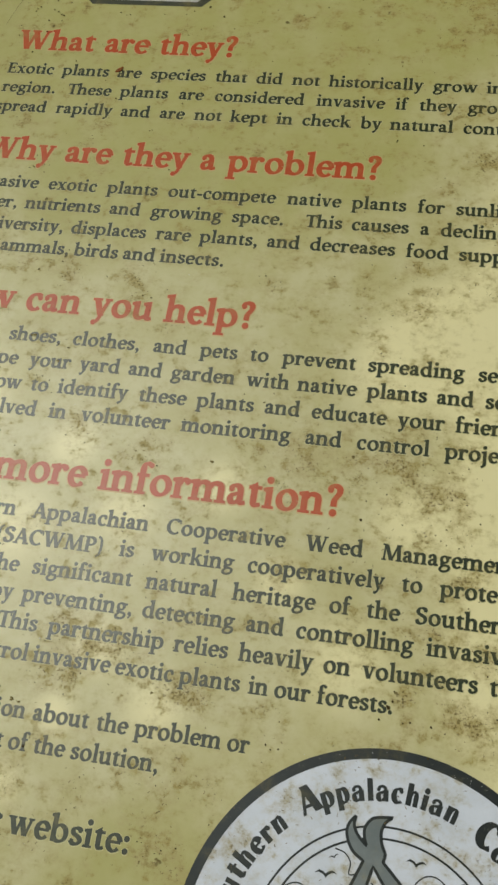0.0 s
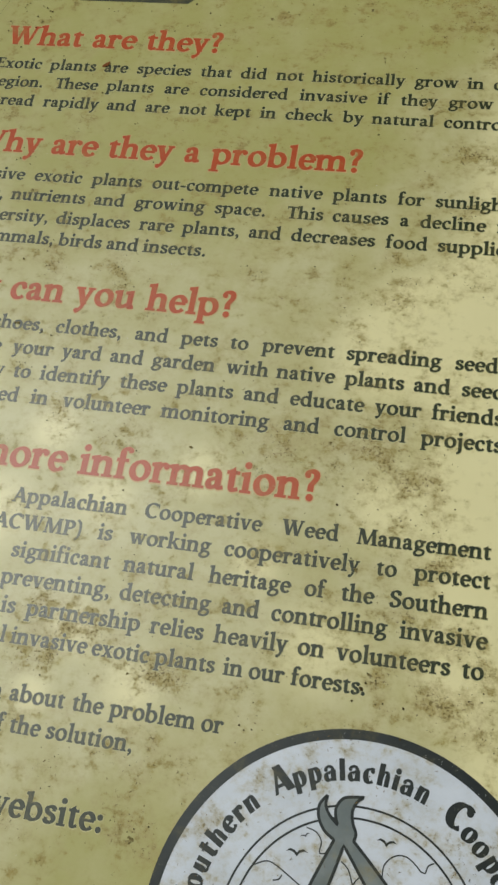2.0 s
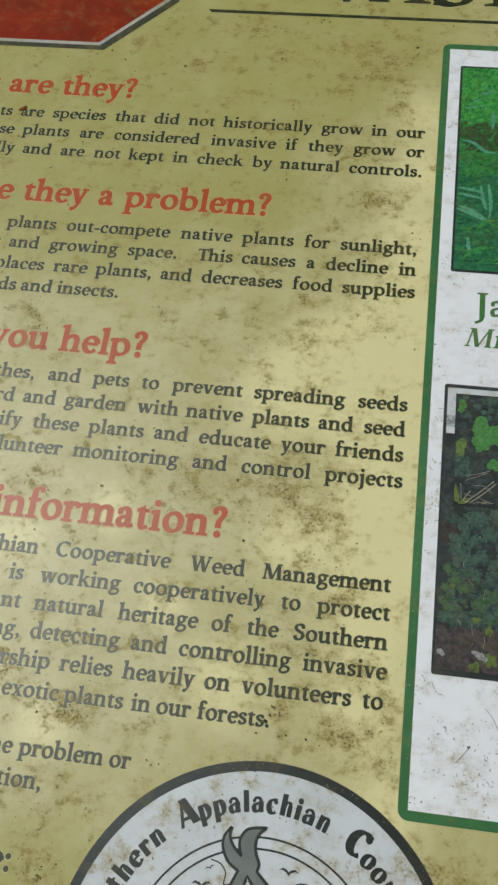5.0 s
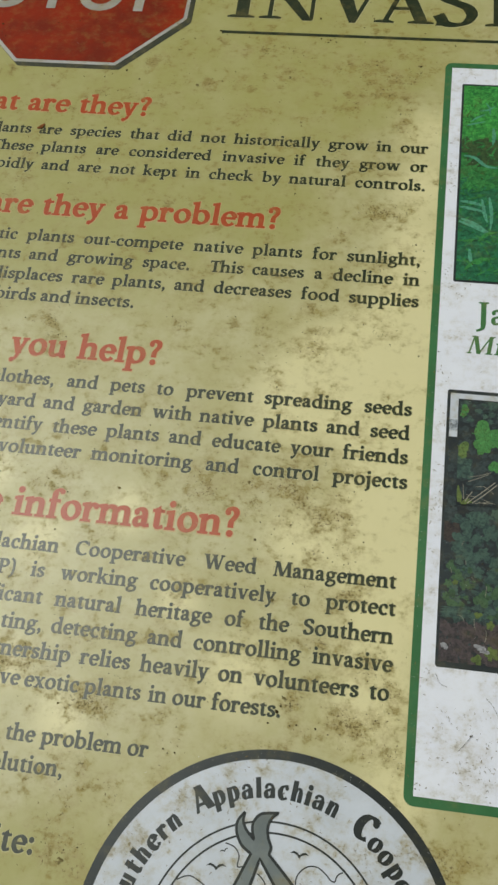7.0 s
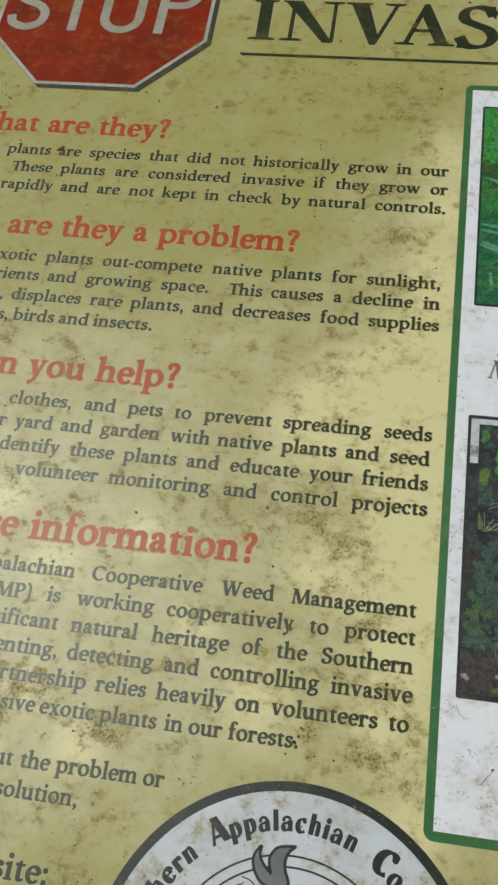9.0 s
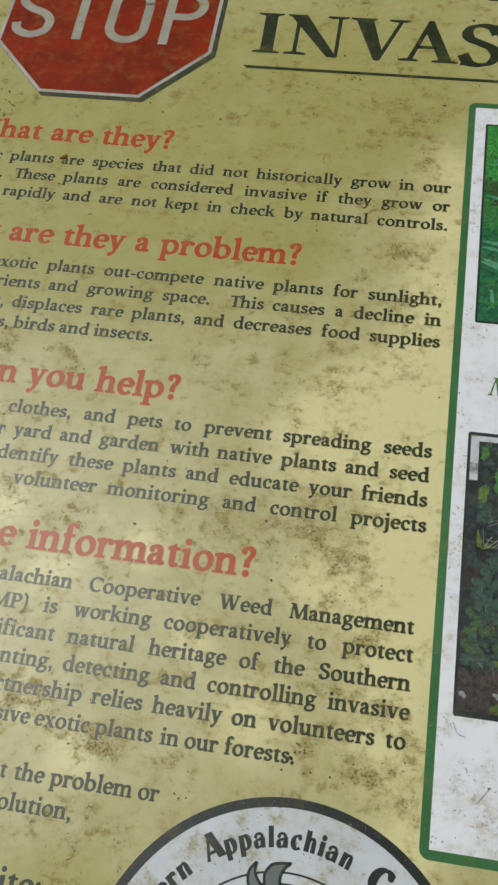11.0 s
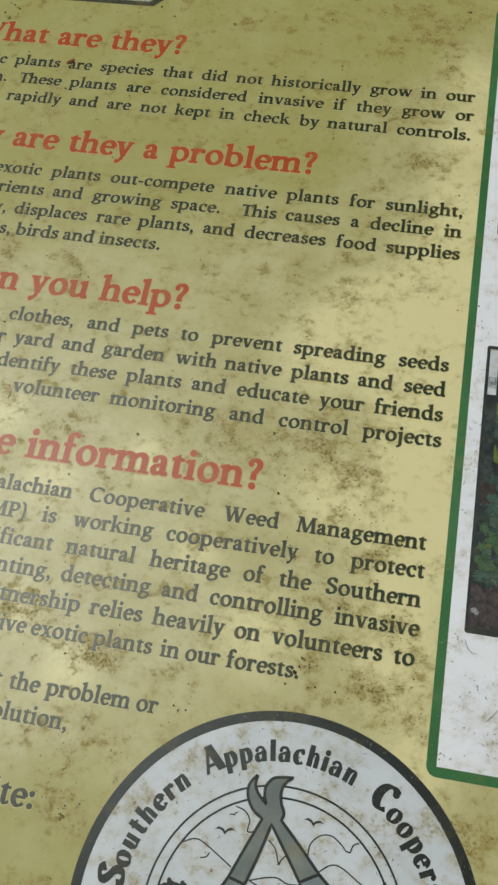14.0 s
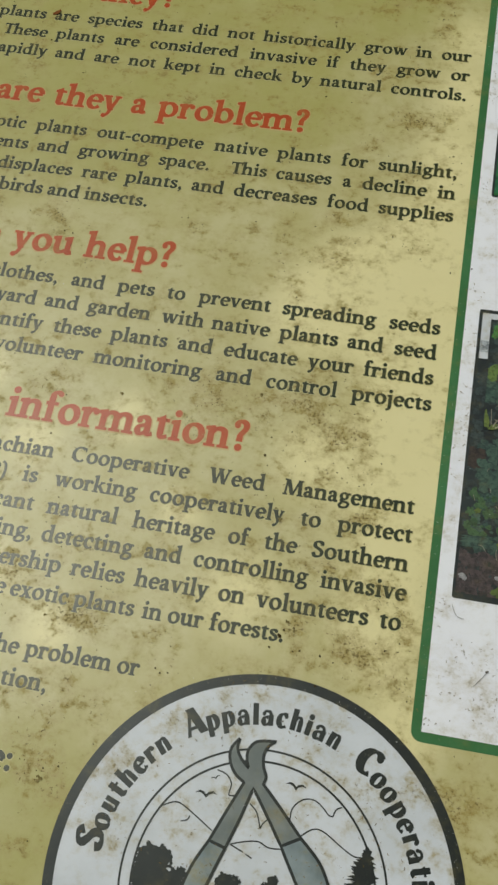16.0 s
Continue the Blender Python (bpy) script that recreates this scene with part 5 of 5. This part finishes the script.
outlined("lopper_grip", ((END_D, (20.8, 13.4), (25.5, 6), (30, -2), (25, -6), (17, 1), (10.4, 10.3), END_C), (END_C, END_D)), 0.00050, M_GRIP, "blue-grey lopper grip")
outlined("lopper_grip", ((END_B, (-15.1, 5.6), (-19, -6), (-24, -16), (-30, -14), (-26.5, -5), (-23.2, 5.3), END_A), (END_A, END_B)), 0.00050, M_GRIP, "blue-grey lopper grip")


def foliage(name, blobs, label):
    """A ragged black silhouette of tree crowns, cut off by the inner ring."""
    bm = bmesh.new()
    k = 0
    for x, y, r in blobs:
        spots = [(x, y, r * 0.82, 15)]
        for _ in range(44):
            a, d = rng.uniform(0, 6.28), r * rng.uniform(0.55, 0.98)
            spots.append((x + d * math.cos(a), y + d * math.sin(a), rng.uniform(0.07, 0.20) * r, 6))
        for cx, cy, size, n in spots:
            edge = [(cx + size * rng.uniform(0.8, 1.2) * math.cos(i * math.tau / n), cy + size * rng.uniform(0.8, 1.2) * math.sin(i * math.tau / n)) for i in range(n)]
            edge = [(u * min(1, 44.2 / math.hypot(u, v)), v * min(1, 44.2 / math.hypot(u, v))) for u, v in edge]
            flat(bm, mm(*edge), 0.00030 + k * 3e-7)
            k += 1
    part(name, bm, M_SEAL_INK, seal, label)


def conifer(x, top, low, label):
    """A spiky fir: drooping tiers of pointed fronds on a trunk."""
    bm = bmesh.new()
    k = 0
    flat(bm, mm((x - 0.5, low), (x + 0.7, low), (x + 0.15, top), (x - 0.15, top)), 0.00030)
    tiers = 26
    for i in range(tiers):
        y = top - (top - low) * i / tiers
        for side in (-1, 1):
            reach = (1.3 + 8.0 * (i / tiers) ** 0.7) * rng.uniform(0.55, 1.1)
            tip = (x + side * reach, y - reach * rng.uniform(-0.05, 0.35))
            run = [(x, y + 0.7), tip, (x + side * reach * 0.55, y - 0.9 - rng.random()), (x, y - 1.0)]
            flat(bm, mm(*(run if side < 0 else run[::-1])), 0.000302 + k * 3e-7)
            k += 1
    part("tree_silhouette", bm, M_SEAL_INK, seal, label)


foliage("tree_silhouette", ((-39.4, 4.0, 5.2), (-35.2, 4.4, 4.7), (-41.0, -1.5, 4.4), (-35.5, -2.0, 6.0), (-29.8, -2.2, 4.4), (-27.0, 1.4, 2.2), (-39.0, -9.0, 5.5), (-30.0, -9.0, 7.0)), "black tree silhouettes")
conifer(37.0, 21.0, 2.0, "black conifer silhouette")
foliage("hedge_silhouette", ((-11.4, 1.2, 3.1), (-8.0, 1.8, 2.5), (-3, -2, 3), (3, 1.5, 2.2), (5.6, 4.2, 2.2), (6.5, -2, 4)), "black low shrub silhouettes")


# ---- crumbs of dirt lying on the sign ----
CRUMBS_UP = ((-59.6, 275.3, 1), (-47, 281.3, 1), (-72, 243.1, 0.8), (52.5, 289.4, 0.7), (54.1, 277.9, 0.8),
             (5.5, 309.3, 1.2), (8.8, 308.3, 1), (29.1, 291.6, 0.6), (12.4, 268.8, 0.5), (3.6, 117.7, 0.7), (4.1, 98.2, 0.8), (4, 92.4, 0.6), (39.8, 117.3, 0.9), (-207.7, 284.8, 1.2),
             (-196.2, 272.3, 1.1), (-194, 270.2, 1), (-237.7, 279.8, 1), (-237.1, 284.2, 0.9), (-200.4, 265.8, 1.2), (-178.3, 237.9, 0.9), (-230.1, 221.7, 0.8), (-24.4, 116.3, 0.9))
CRUMBS_LOW = ((-26.4, 19.9, 0.6), (-32.5, 18.1, 0.5), (0.2, 0.3, 1.25), (1.6, 8.8, 0.9), (17.4, 0.2, 0.8), (2, -4.1, 0.6), (35.2, -89.7, 1.2),
              (27.4, -77.7, 0.9), (35.4, -78.3, 1.2), (-26.2, -93.7, 1), (-24.1, -95.2, 0.9), (-21.2, -94.6, 0.8), (98.7, -73.4, 0.7), (77.2, -96.4, 0.8), (-165.3, 22.9, 0.8),
              (-166.4, 8.1, 0.8), (-188.8, -17.7, 1.8), (-92.3, -4.5, 0.9), (-121.2, -108.1, 1.4),
              (-167.6, 108, 1.1))


def crumb(bm, x, y, r, base):
    """One low, lumpy grain stuck to the face."""
    made = bmesh.ops.create_icosphere(bm, subdivisions=1, radius=1.0)["verts"]
    a, stretch = rng.uniform(0, 6.28), rng.uniform(0.6, 1.0)
    for v in made:
        k = rng.uniform(0.75, 1.2)
        u, w_ = v.co.x * r * k, v.co.y * r * k * stretch
        v.co = (x + u * math.cos(a) - w_ * math.sin(a), y + u * math.sin(a) + w_ * math.cos(a), base + max(v.co.z, -0.2) * r * 0.35)


CRUMBS_TITLE = ((72.0, 362.0, 1.8), (5.6, 372.2, 1.2), (7.4, 373.4, 1.0), (8.5, 367.4, 1.0), (-14.6, 370.9, 0.9), (-10.8, 368.6, 1.2), (-3.8, 375.1, 1.3), (-40.4, 313.1, 0.9), (-59.0, 311.7, 0.9), (-56.1, 310.5, 0.8),
                (0.1, 310.2, 1.1), (4.4, 307.4, 1.1), (9.0, 307.7, 0.9), (8.0, 310.9, 0.9), (77.6, 308.6, 1.2), (34.1, 290.9, 1.1), (59.2, 291.6, 1.3), (24.5, 320.4, 0.9), (-1.9, 326.4, 1.6), (-39.6, 345.7, 0.9), (-42.6, 309.2, 0.9))
CRUMBS_MORE = CRUMBS_TITLE + ((-135.8, 272.7, 0.8), (-123.6, 273.3, 0.8), (-119.5, 275.8, 0.9), (-111.3, 279.1, 1.5), (-102.6, 272.6, 1.3), (-95.6, 264.3, 0.8), (-113.6, 262.8, 0.8), (-120.0, 258.8, 0.9), (-73.8, 278.2, 0.7),
               (-74.8, 306.4, 0.9), (-60.2, 313.5, 1.6), (-53.8, 273.8, 0.9), (-195.2, 312.3, 1.6), (24.7, -78.3, 0.8), (15.6, -78.2, 1.1), (20.1, -70.8, 1.1), (23.9, -69.4, 0.8), (20.5, -67.0, 0.9), (18.8, -73.3, 2.2),
               (-198.3, 280.3, 1.4), (-192.6, 269.7, 1.2), (-209.4, 272.0, 0.9), (-198.9, 273.6, 1.0), (-199.4, 257.6, 1.3), (-192.8, 265.7, 0.9), (-155.0, 271.9, 0.8), (-160.5, 273.1, 0.9), (-188.6, 78.6, 0.9), (-148.1, 68.7, 1.1), (-143.2, 67.3, 1.0),
               (-214.2, 232.5, 1.2), (-213.6, 145.9, 1.0), (-186.9, 167.1, 0.9), (-185.2, 168.3, 0.8), (-207.2, 282.9, 1.0), (-190.1, 279.1, 0.9), (-151.0, 213.9, 1.1), (-206.0, 156.7, 0.8), (-219.5, 176.8, 0.9), (-204.5, 243.0, 1.2),
               (98.1, -73.6, 0.9), (17.0, -92.6, 0.8), (95.1, 212.5, 1.1), (91.7, 157.3, 0.9), (100.9, -0.4, 0.9))
lumps = []
for k in range(5):
    bm = bmesh.new()
    crumb(bm, 0, 0, 1.0, 0.15)
    lumps.append(bm)
lump_meshes = []
for bm in lumps:
    mesh = bpy.data.meshes.new("dirt_crumb")
    bm.to_mesh(mesh)
    bm.free()
    mesh.materials.append(M_SPECK)
    lump_meshes.append(mesh)
for k, (x, y, d) in enumerate(CRUMBS_UP + CRUMBS_LOW + CRUMBS_MORE):
    ob = new("dirt_crumb", lump_meshes[k % 5])
    base = 0.0010 if x > 80 else 0.0002
    ob.matrix_world = PANEL @ Matrix.Translation((x / 1000, y / 1000, base)) @ Matrix.Rotation(k * 2.4, 4, "Z") @ Matrix.Diagonal((d / 2000, d / 2000, d / 2000, 1))
    tagged(ob, "dark brown dried dirt crumb stuck to the panel", "dirt crumb", "dirt crumbs on the panel")

# olive tufts of dried moss: x, y and width in millimetres
M_MOSS = rough_material("dried_moss", (0.17, 0.14, 0.05), (0.32, 0.265, 0.11), 420, 0.95, 0.0005)
for k, (x, y, d) in enumerate(((-137.4, -87.5, 3.2), (-146.2, -77.7, 2.6), (-140.1, -79.2, 1.9), (-130.6, -91.1, 2.3), (-127.5, -91.9, 1.9), (-134.2, -148.7, 3.3), (-133.4, -141.3, 2.4), (-131.7, -145.4, 1.8), (-66.3, 18.9, 2.2),
                               (-6.2, 27.8, 1.9), (-60.3, -140.2, 3.6), (-5.2, 245.8, 1.8), (-4.7, 243.0, 1.5), (-67.7, 270.1, 2.6), (-14.8, 278.8, 2.2), (57.9, 291.5, 1.8), (8.3, 361.9, 1.8), (11.0, -26.6, 2.4), (-74.0, -80.9, 1.5), (-161.2, 72.4, 2.8), (-173.5, 148.9, 2.1), (-212.5, 126.0, 2.0), (-146.6, 60.2, 1.8), (-197.0, 262.0, 2.0), (21.0, -67.6, 1.9))):
    bm = bmesh.new()
    for _ in range(9):
        a, far = rng.uniform(0, 6.28), rng.random() ** 0.7 * d * 0.40
        crumb(bm, far * math.cos(a) / 1000, far * 0.75 * math.sin(a) / 1000, d * rng.uniform(0.11, 0.22) / 1000, 0.0001)
    ob = part("moss_tuft", bm, M_MOSS, None)
    ob.matrix_world = PANEL @ Matrix.Translation((x / 1000, y / 1000, 0.0002))
    tagged(ob, "small olive tuft of dried moss stuck to the panel", "moss", "moss tufts on the panel")

bm = bmesh.new()
for _ in range(700):
    if rng.random() < 0.65:
        sx, sy, r = rng.choice(STAINS)
        x, y = rng.gauss(sx, r * 1.0) / 1000, rng.gauss(sy, r * 1.0) / 1000
    else:
        x, y = rng.uniform(LEFT, 0.14), 0.39 - 0.58 * rng.random() ** 1.7
    if x > LEFT + 0.002:
        crumb(bm, x, y, rng.choice((0.00012, 0.00016, 0.00020, 0.00026, 0.00034)) * rng.uniform(0.7, 1.2), 0.0010 if x > 0.08 else 0.0003)
for _ in range(60):  # small clusters of coarser specks, mostly on the upper half
    cx, cy = rng.uniform(LEFT + 0.01, 0.075), 0.345 - 0.30 * rng.random() ** 1.6
    for _ in range(rng.choice((1, 2, 2, 3, 5))):
        crumb(bm, rng.gauss(cx, 0.003), rng.gauss(cy, 0.0025), rng.uniform(0.00022, 0.00050), 0.0003)
specks = part("dirt_specks", bm, M_SPECK, None)
specks.matrix_world = PANEL
tagged(specks, "dark dried dirt specks stuck to the panel", "dirt", kind="stuff")


def flecks(name, spots, count, material, label, z):
    """Curled shreds of dry plant litter and dirt, gathered round some spots (x, y, reach in millimetres)."""
    bm = bmesh.new()
    for _ in range(count):
        sx, sy, r = rng.choice(spots)
        x, y, a, length = rng.gauss(sx, r) / 1000, rng.gauss(sy, r) / 1000, rng.uniform(0, 6.28), rng.uniform(0.0004, 0.0013)
        pts, heading = [Vector((x, y))], a
        for _ in range(5):
            heading += rng.uniform(-1.1, 1.1)
            pts.append(pts[-1] + Vector((math.cos(heading), math.sin(heading))) * length / 5)
        ribbon(bm, pts, rng.uniform(0.00008, 0.00024), z + rng.random() * 0.00008)
    ob = part(name, bm, material, None)
    ob.matrix_world = PANEL
    tagged(ob, label, "dirt", kind="stuff")


flecks("litter_shreds", STAINS + STAINS_BROAD, 420, M_SHRED, "tiny brown shreds of dirt in the stains", 0.0003)
flecks("field_shreds", ((99.4, -72.4, 5), (90.3, -68.4, 3), (85.9, -66.9, 3), (94.7, -72.8, 4), (103.8, -88.4, 3), (106.5, -79.1, 3), (96.1, -89.5, 3), (80.5, -48.7, 2), (84.9, -83.3, 3), (79, -96.1, 2), (79, -54, 2),
                        (105, -67.3, 3), (80, 72, 2), (81, 66, 2), (80, 44, 2), (80, 30, 2), (79.6, 22, 2), (79.8, 18, 2), (80, 5, 2), (80.4, 252, 2), (80.6, 238, 2), (80.6, 222, 2), (79.4, 210, 2), (79.6, 205, 2), (79, 150, 2),
                        (84, 142, 4), (92, 144, 4), (80, 92, 3), (96, 288, 6), (86, 286, 3), (110, -92, 6), (118, -75, 6)), 230, M_SHRED, "tiny brown shreds of dirt on the white field", 0.00098)
flecks("seal_shreds", ((5, -100, 6), (40, -110, 7), (60, -130, 6), (30, -150, 10), (-10, -130, 8), (-30, -150, 6), (70, -150, 6), (50, -160, 8), (0, -160, 8)), 160, M_SHRED, "tiny brown shreds of dirt on the seal", 0.00070)

bm = bmesh.new()
for _ in range(90):
    x = rng.choice((rng.uniform(LEFT + 0.01, 0.07), rng.uniform(0.070, 0.125)))
    crumb(bm, x, rng.uniform(-0.19, 0.34), rng.choice((0.00010, 0.00012, 0.00016, 0.00022)), 0.0011 if x > 0.066 else 0.0005)
for _ in range(110):  # dust on the seal's black rim and on the box's green rim
    a = rng.uniform(-0.3, 1.9)
    x, y = rng.choice(((RX + rng.uniform(0.0705, 0.0748) * math.cos(a), RY + rng.uniform(0.0705, 0.0748) * math.sin(a)), (rng.uniform(0.0727, 0.0766), rng.uniform(-0.10, 0.29))))
    crumb(bm, x, y, rng.choice((0.00009, 0.00012, 0.00015)), 0.0006)
lint = part("pale_specks", bm, M_LINT, None)
lint.matrix_world = PANEL
tagged(lint, "tiny pale lint specks stuck to the panel", "dust", kind="stuff")

# ---- withered petal on the panel ----
M_PETAL = rough_material("petal_white", (0.74, 0.62, 0.47), (0.90, 0.85, 0.79), 110, 0.5, 0.0004)
M_PETAL_RIM = rough_material("petal_rim", (0.66, 0.54, 0.28), (0.82, 0.74, 0.46), 200, 0.6, 0.0004)
M_PETAL_STALK = rough_material("petal_stalk", (0.44, 0.25, 0.11), (0.76, 0.60, 0.40), 260, 0.6, 0.0006)


def channel(points, widths, depth, thick):
    """A curled strip with a hollow section that follows the points."""
    line = smooth(points, 6)
    n = len(line) - 1
    bm = bmesh.new()
    rows = []
    for i, p in enumerate(line):
        d = (line[min(i + 1, n)] - line[max(i - 1, 0)]).normalized()
        side = d.cross(Vector((0, 0, 1))).normalized()
        up = side.cross(d).normalized()
        t = i / n * (len(widths) - 1)
        k = min(int(t), len(widths) - 2)
        w = widths[k] + (widths[k + 1] - widths[k]) * (t - k)
        row = []
        for layer in (0, thick):
            for j in range(9):
                u = j / 4 - 1
                row.append(bm.verts.new(p + side * u * w / 2 + up * (depth * w * u * u * (1 + 0.1 * math.sin(i * 1.9 + j)) + layer)))
        rows.append(row)
    for a, b in zip(rows, rows[1:]):
        for j in range(8):
            bm.faces.new((a[j], a[j + 1], b[j + 1], b[j]))
            bm.faces.new((a[j + 9], b[j + 9], b[j + 10], a[j + 10]))
        bm.faces.new((a[0], b[0], b[9], a[9]))
        bm.faces.new((a[8], a[17], b[17], b[8]))
    for row in (rows[0], rows[-1]):
        for j in range(8):
            bm.faces.new((row[j], row[j + 9], row[j + 10], row[j + 1]))
    bmesh.ops.recalc_face_normals(bm, faces=bm.faces)
    for f in bm.faces:
        f.smooth = True
    return bm


M_PETAL_LOW = rough_material("petal_cream", (0.64, 0.58, 0.36), (0.82, 0.77, 0.58), 150, 0.5, 0.0004, (0.34, 0.24, 0.10))
M_PETAL_FOLD = rough_material("petal_fold", (0.58, 0.38, 0.20), (0.84, 0.73, 0.55), 230, 0.6, 0.0006)
petal = thing("withered_petal", "curled withered white petal with a brown stalk", "petal", PANEL)
V3 = Vector
part("stalk", channel([V3((-0.2430, 0.1142, 0.0008)), V3((-0.2370, 0.1160, 0.0016)), V3((-0.2305, 0.1192, 0.0024)), V3((-0.2255, 0.1212, 0.0022))], (0.0026, 0.0044, 0.0062, 0.0068), -0.22, 0.0004),
     M_PETAL_STALK, petal, "brown wrinkled stalk")
part("side_fold", channel([V3((-0.2278, 0.1212, 0.0022)), V3((-0.2236, 0.1180, 0.0026)), V3((-0.2210, 0.1140, 0.0022)), V3((-0.2198, 0.1102, 0.0014))], (0.0058, 0.0080, 0.0070, 0.0032), -0.20, 0.0004),
     M_PETAL_FOLD, petal, "wrinkled beige fold with brown veins")
part("upper_lobe", channel([V3((-0.2205, 0.1232, 0.0018)), V3((-0.2172, 0.1195, 0.0024)), V3((-0.2152, 0.1150, 0.0024)), V3((-0.2148, 0.1104, 0.0016))], (0.0030, 0.0066, 0.0074, 0.0072), 0.12, 0.0004),
     M_PETAL, petal, "white curled lobe")
part("lower_lobe", channel([V3((-0.2160, 0.1106, 0.0015)), V3((-0.2168, 0.1060, 0.0018)), V3((-0.2178, 0.1012, 0.0013)), V3((-0.2188, 0.0962, 0.0006))], (0.0086, 0.0100, 0.0084, 0.0036), 0.12, 0.0004),
     M_PETAL_LOW, petal, "cream lobe with a brown spot")
part("crease", channel([V3((-0.2210, 0.1104, 0.0020)), V3((-0.2172, 0.1110, 0.0028)), V3((-0.2120, 0.1112, 0.0026))], (0.0008, 0.0010, 0.0008), -0.2, 0.0003), M_PETAL_FOLD, petal, "brown crease")
part("rim", channel([V3((-0.2250, 0.1240, 0.0018)), V3((-0.2172, 0.1232, 0.0022)), V3((-0.2124, 0.1160, 0.0018)), V3((-0.2118, 0.1090, 0.0015)), V3((-0.2136, 0.1005, 0.0012)), V3((-0.2182, 0.0944, 0.0008))],
                    (0.0008, 0.0014, 0.0016, 0.0016, 0.0014, 0.0008), -0.2, 0.0004), M_PETAL_RIM, petal, "beige dry rim")

# ---- a dry bract scale on the text, hairs caught on the white field, and scratch lines ----
M_SCALE = rough_material("dry_scale", (0.22, 0.07, 0.02), (0.34, 0.13, 0.04), 300, 0.7, 0.0003)
bm = bmesh.new()
ridge = [Vector((-0.1551, 0.2318, 0.0004)), Vector((-0.1530, 0.2330, 0.0012)), Vector((-0.1512, 0.2348, 0.0009))]  # a curled flake folded along a ridge
for side, drop in ((Vector((0.0009, -0.0010, 0)), 0.0008), (Vector((-0.0006, 0.0007, 0)), 0.0006)):
    low = [p + side * f - Vector((0, 0, drop * f)) for p, f in zip(ridge, (0.4, 1.0, 0.3))]
    for lift in (0.0, 0.0002):
        rows = [[bm.verts.new(p + Vector((0, 0, lift))) for p in line] for line in (ridge, low)]
        for k in range(2):
            bm.faces.new((rows[0][k], rows[0][k + 1], rows[1][k + 1], rows[1][k]))
scale = part("bract_scale", bm, M_SCALE, None)
scale.matrix_world = PANEL
tagged(scale, "small rust-brown dry bract scale on the text", "plant litter")


def hair(points, width):
    bm = bmesh.new()
    ribbon(bm, smooth([(x / 1000, y / 1000) for x, y in points], 6), width, 0.0009)
    ob = part("fibre", bm, M_SPECK, None)
    ob.matrix_world = PANEL
    tagged(ob, "thin dark brown line on the panel", "plant litter", "fibres on the panel")


hair(((98.5, -73.6), (96, -77), (93.5, -80)), 0.00014)
hair(((104, -58), (107, -61), (109.5, -66)), 0.00014)
hair(((83, -50), (85, -54), (88, -55)), 0.00014)
# scratch lines at the upper left, laid on as thin dark strips
hair(((-217.7, 298), (-216.6, 289), (-218.6, 280), (-221, 271.6), (-224, 261)), 0.00014)
hair(((-221, 282), (-217, 284.5), (-213, 283)), 0.00014)
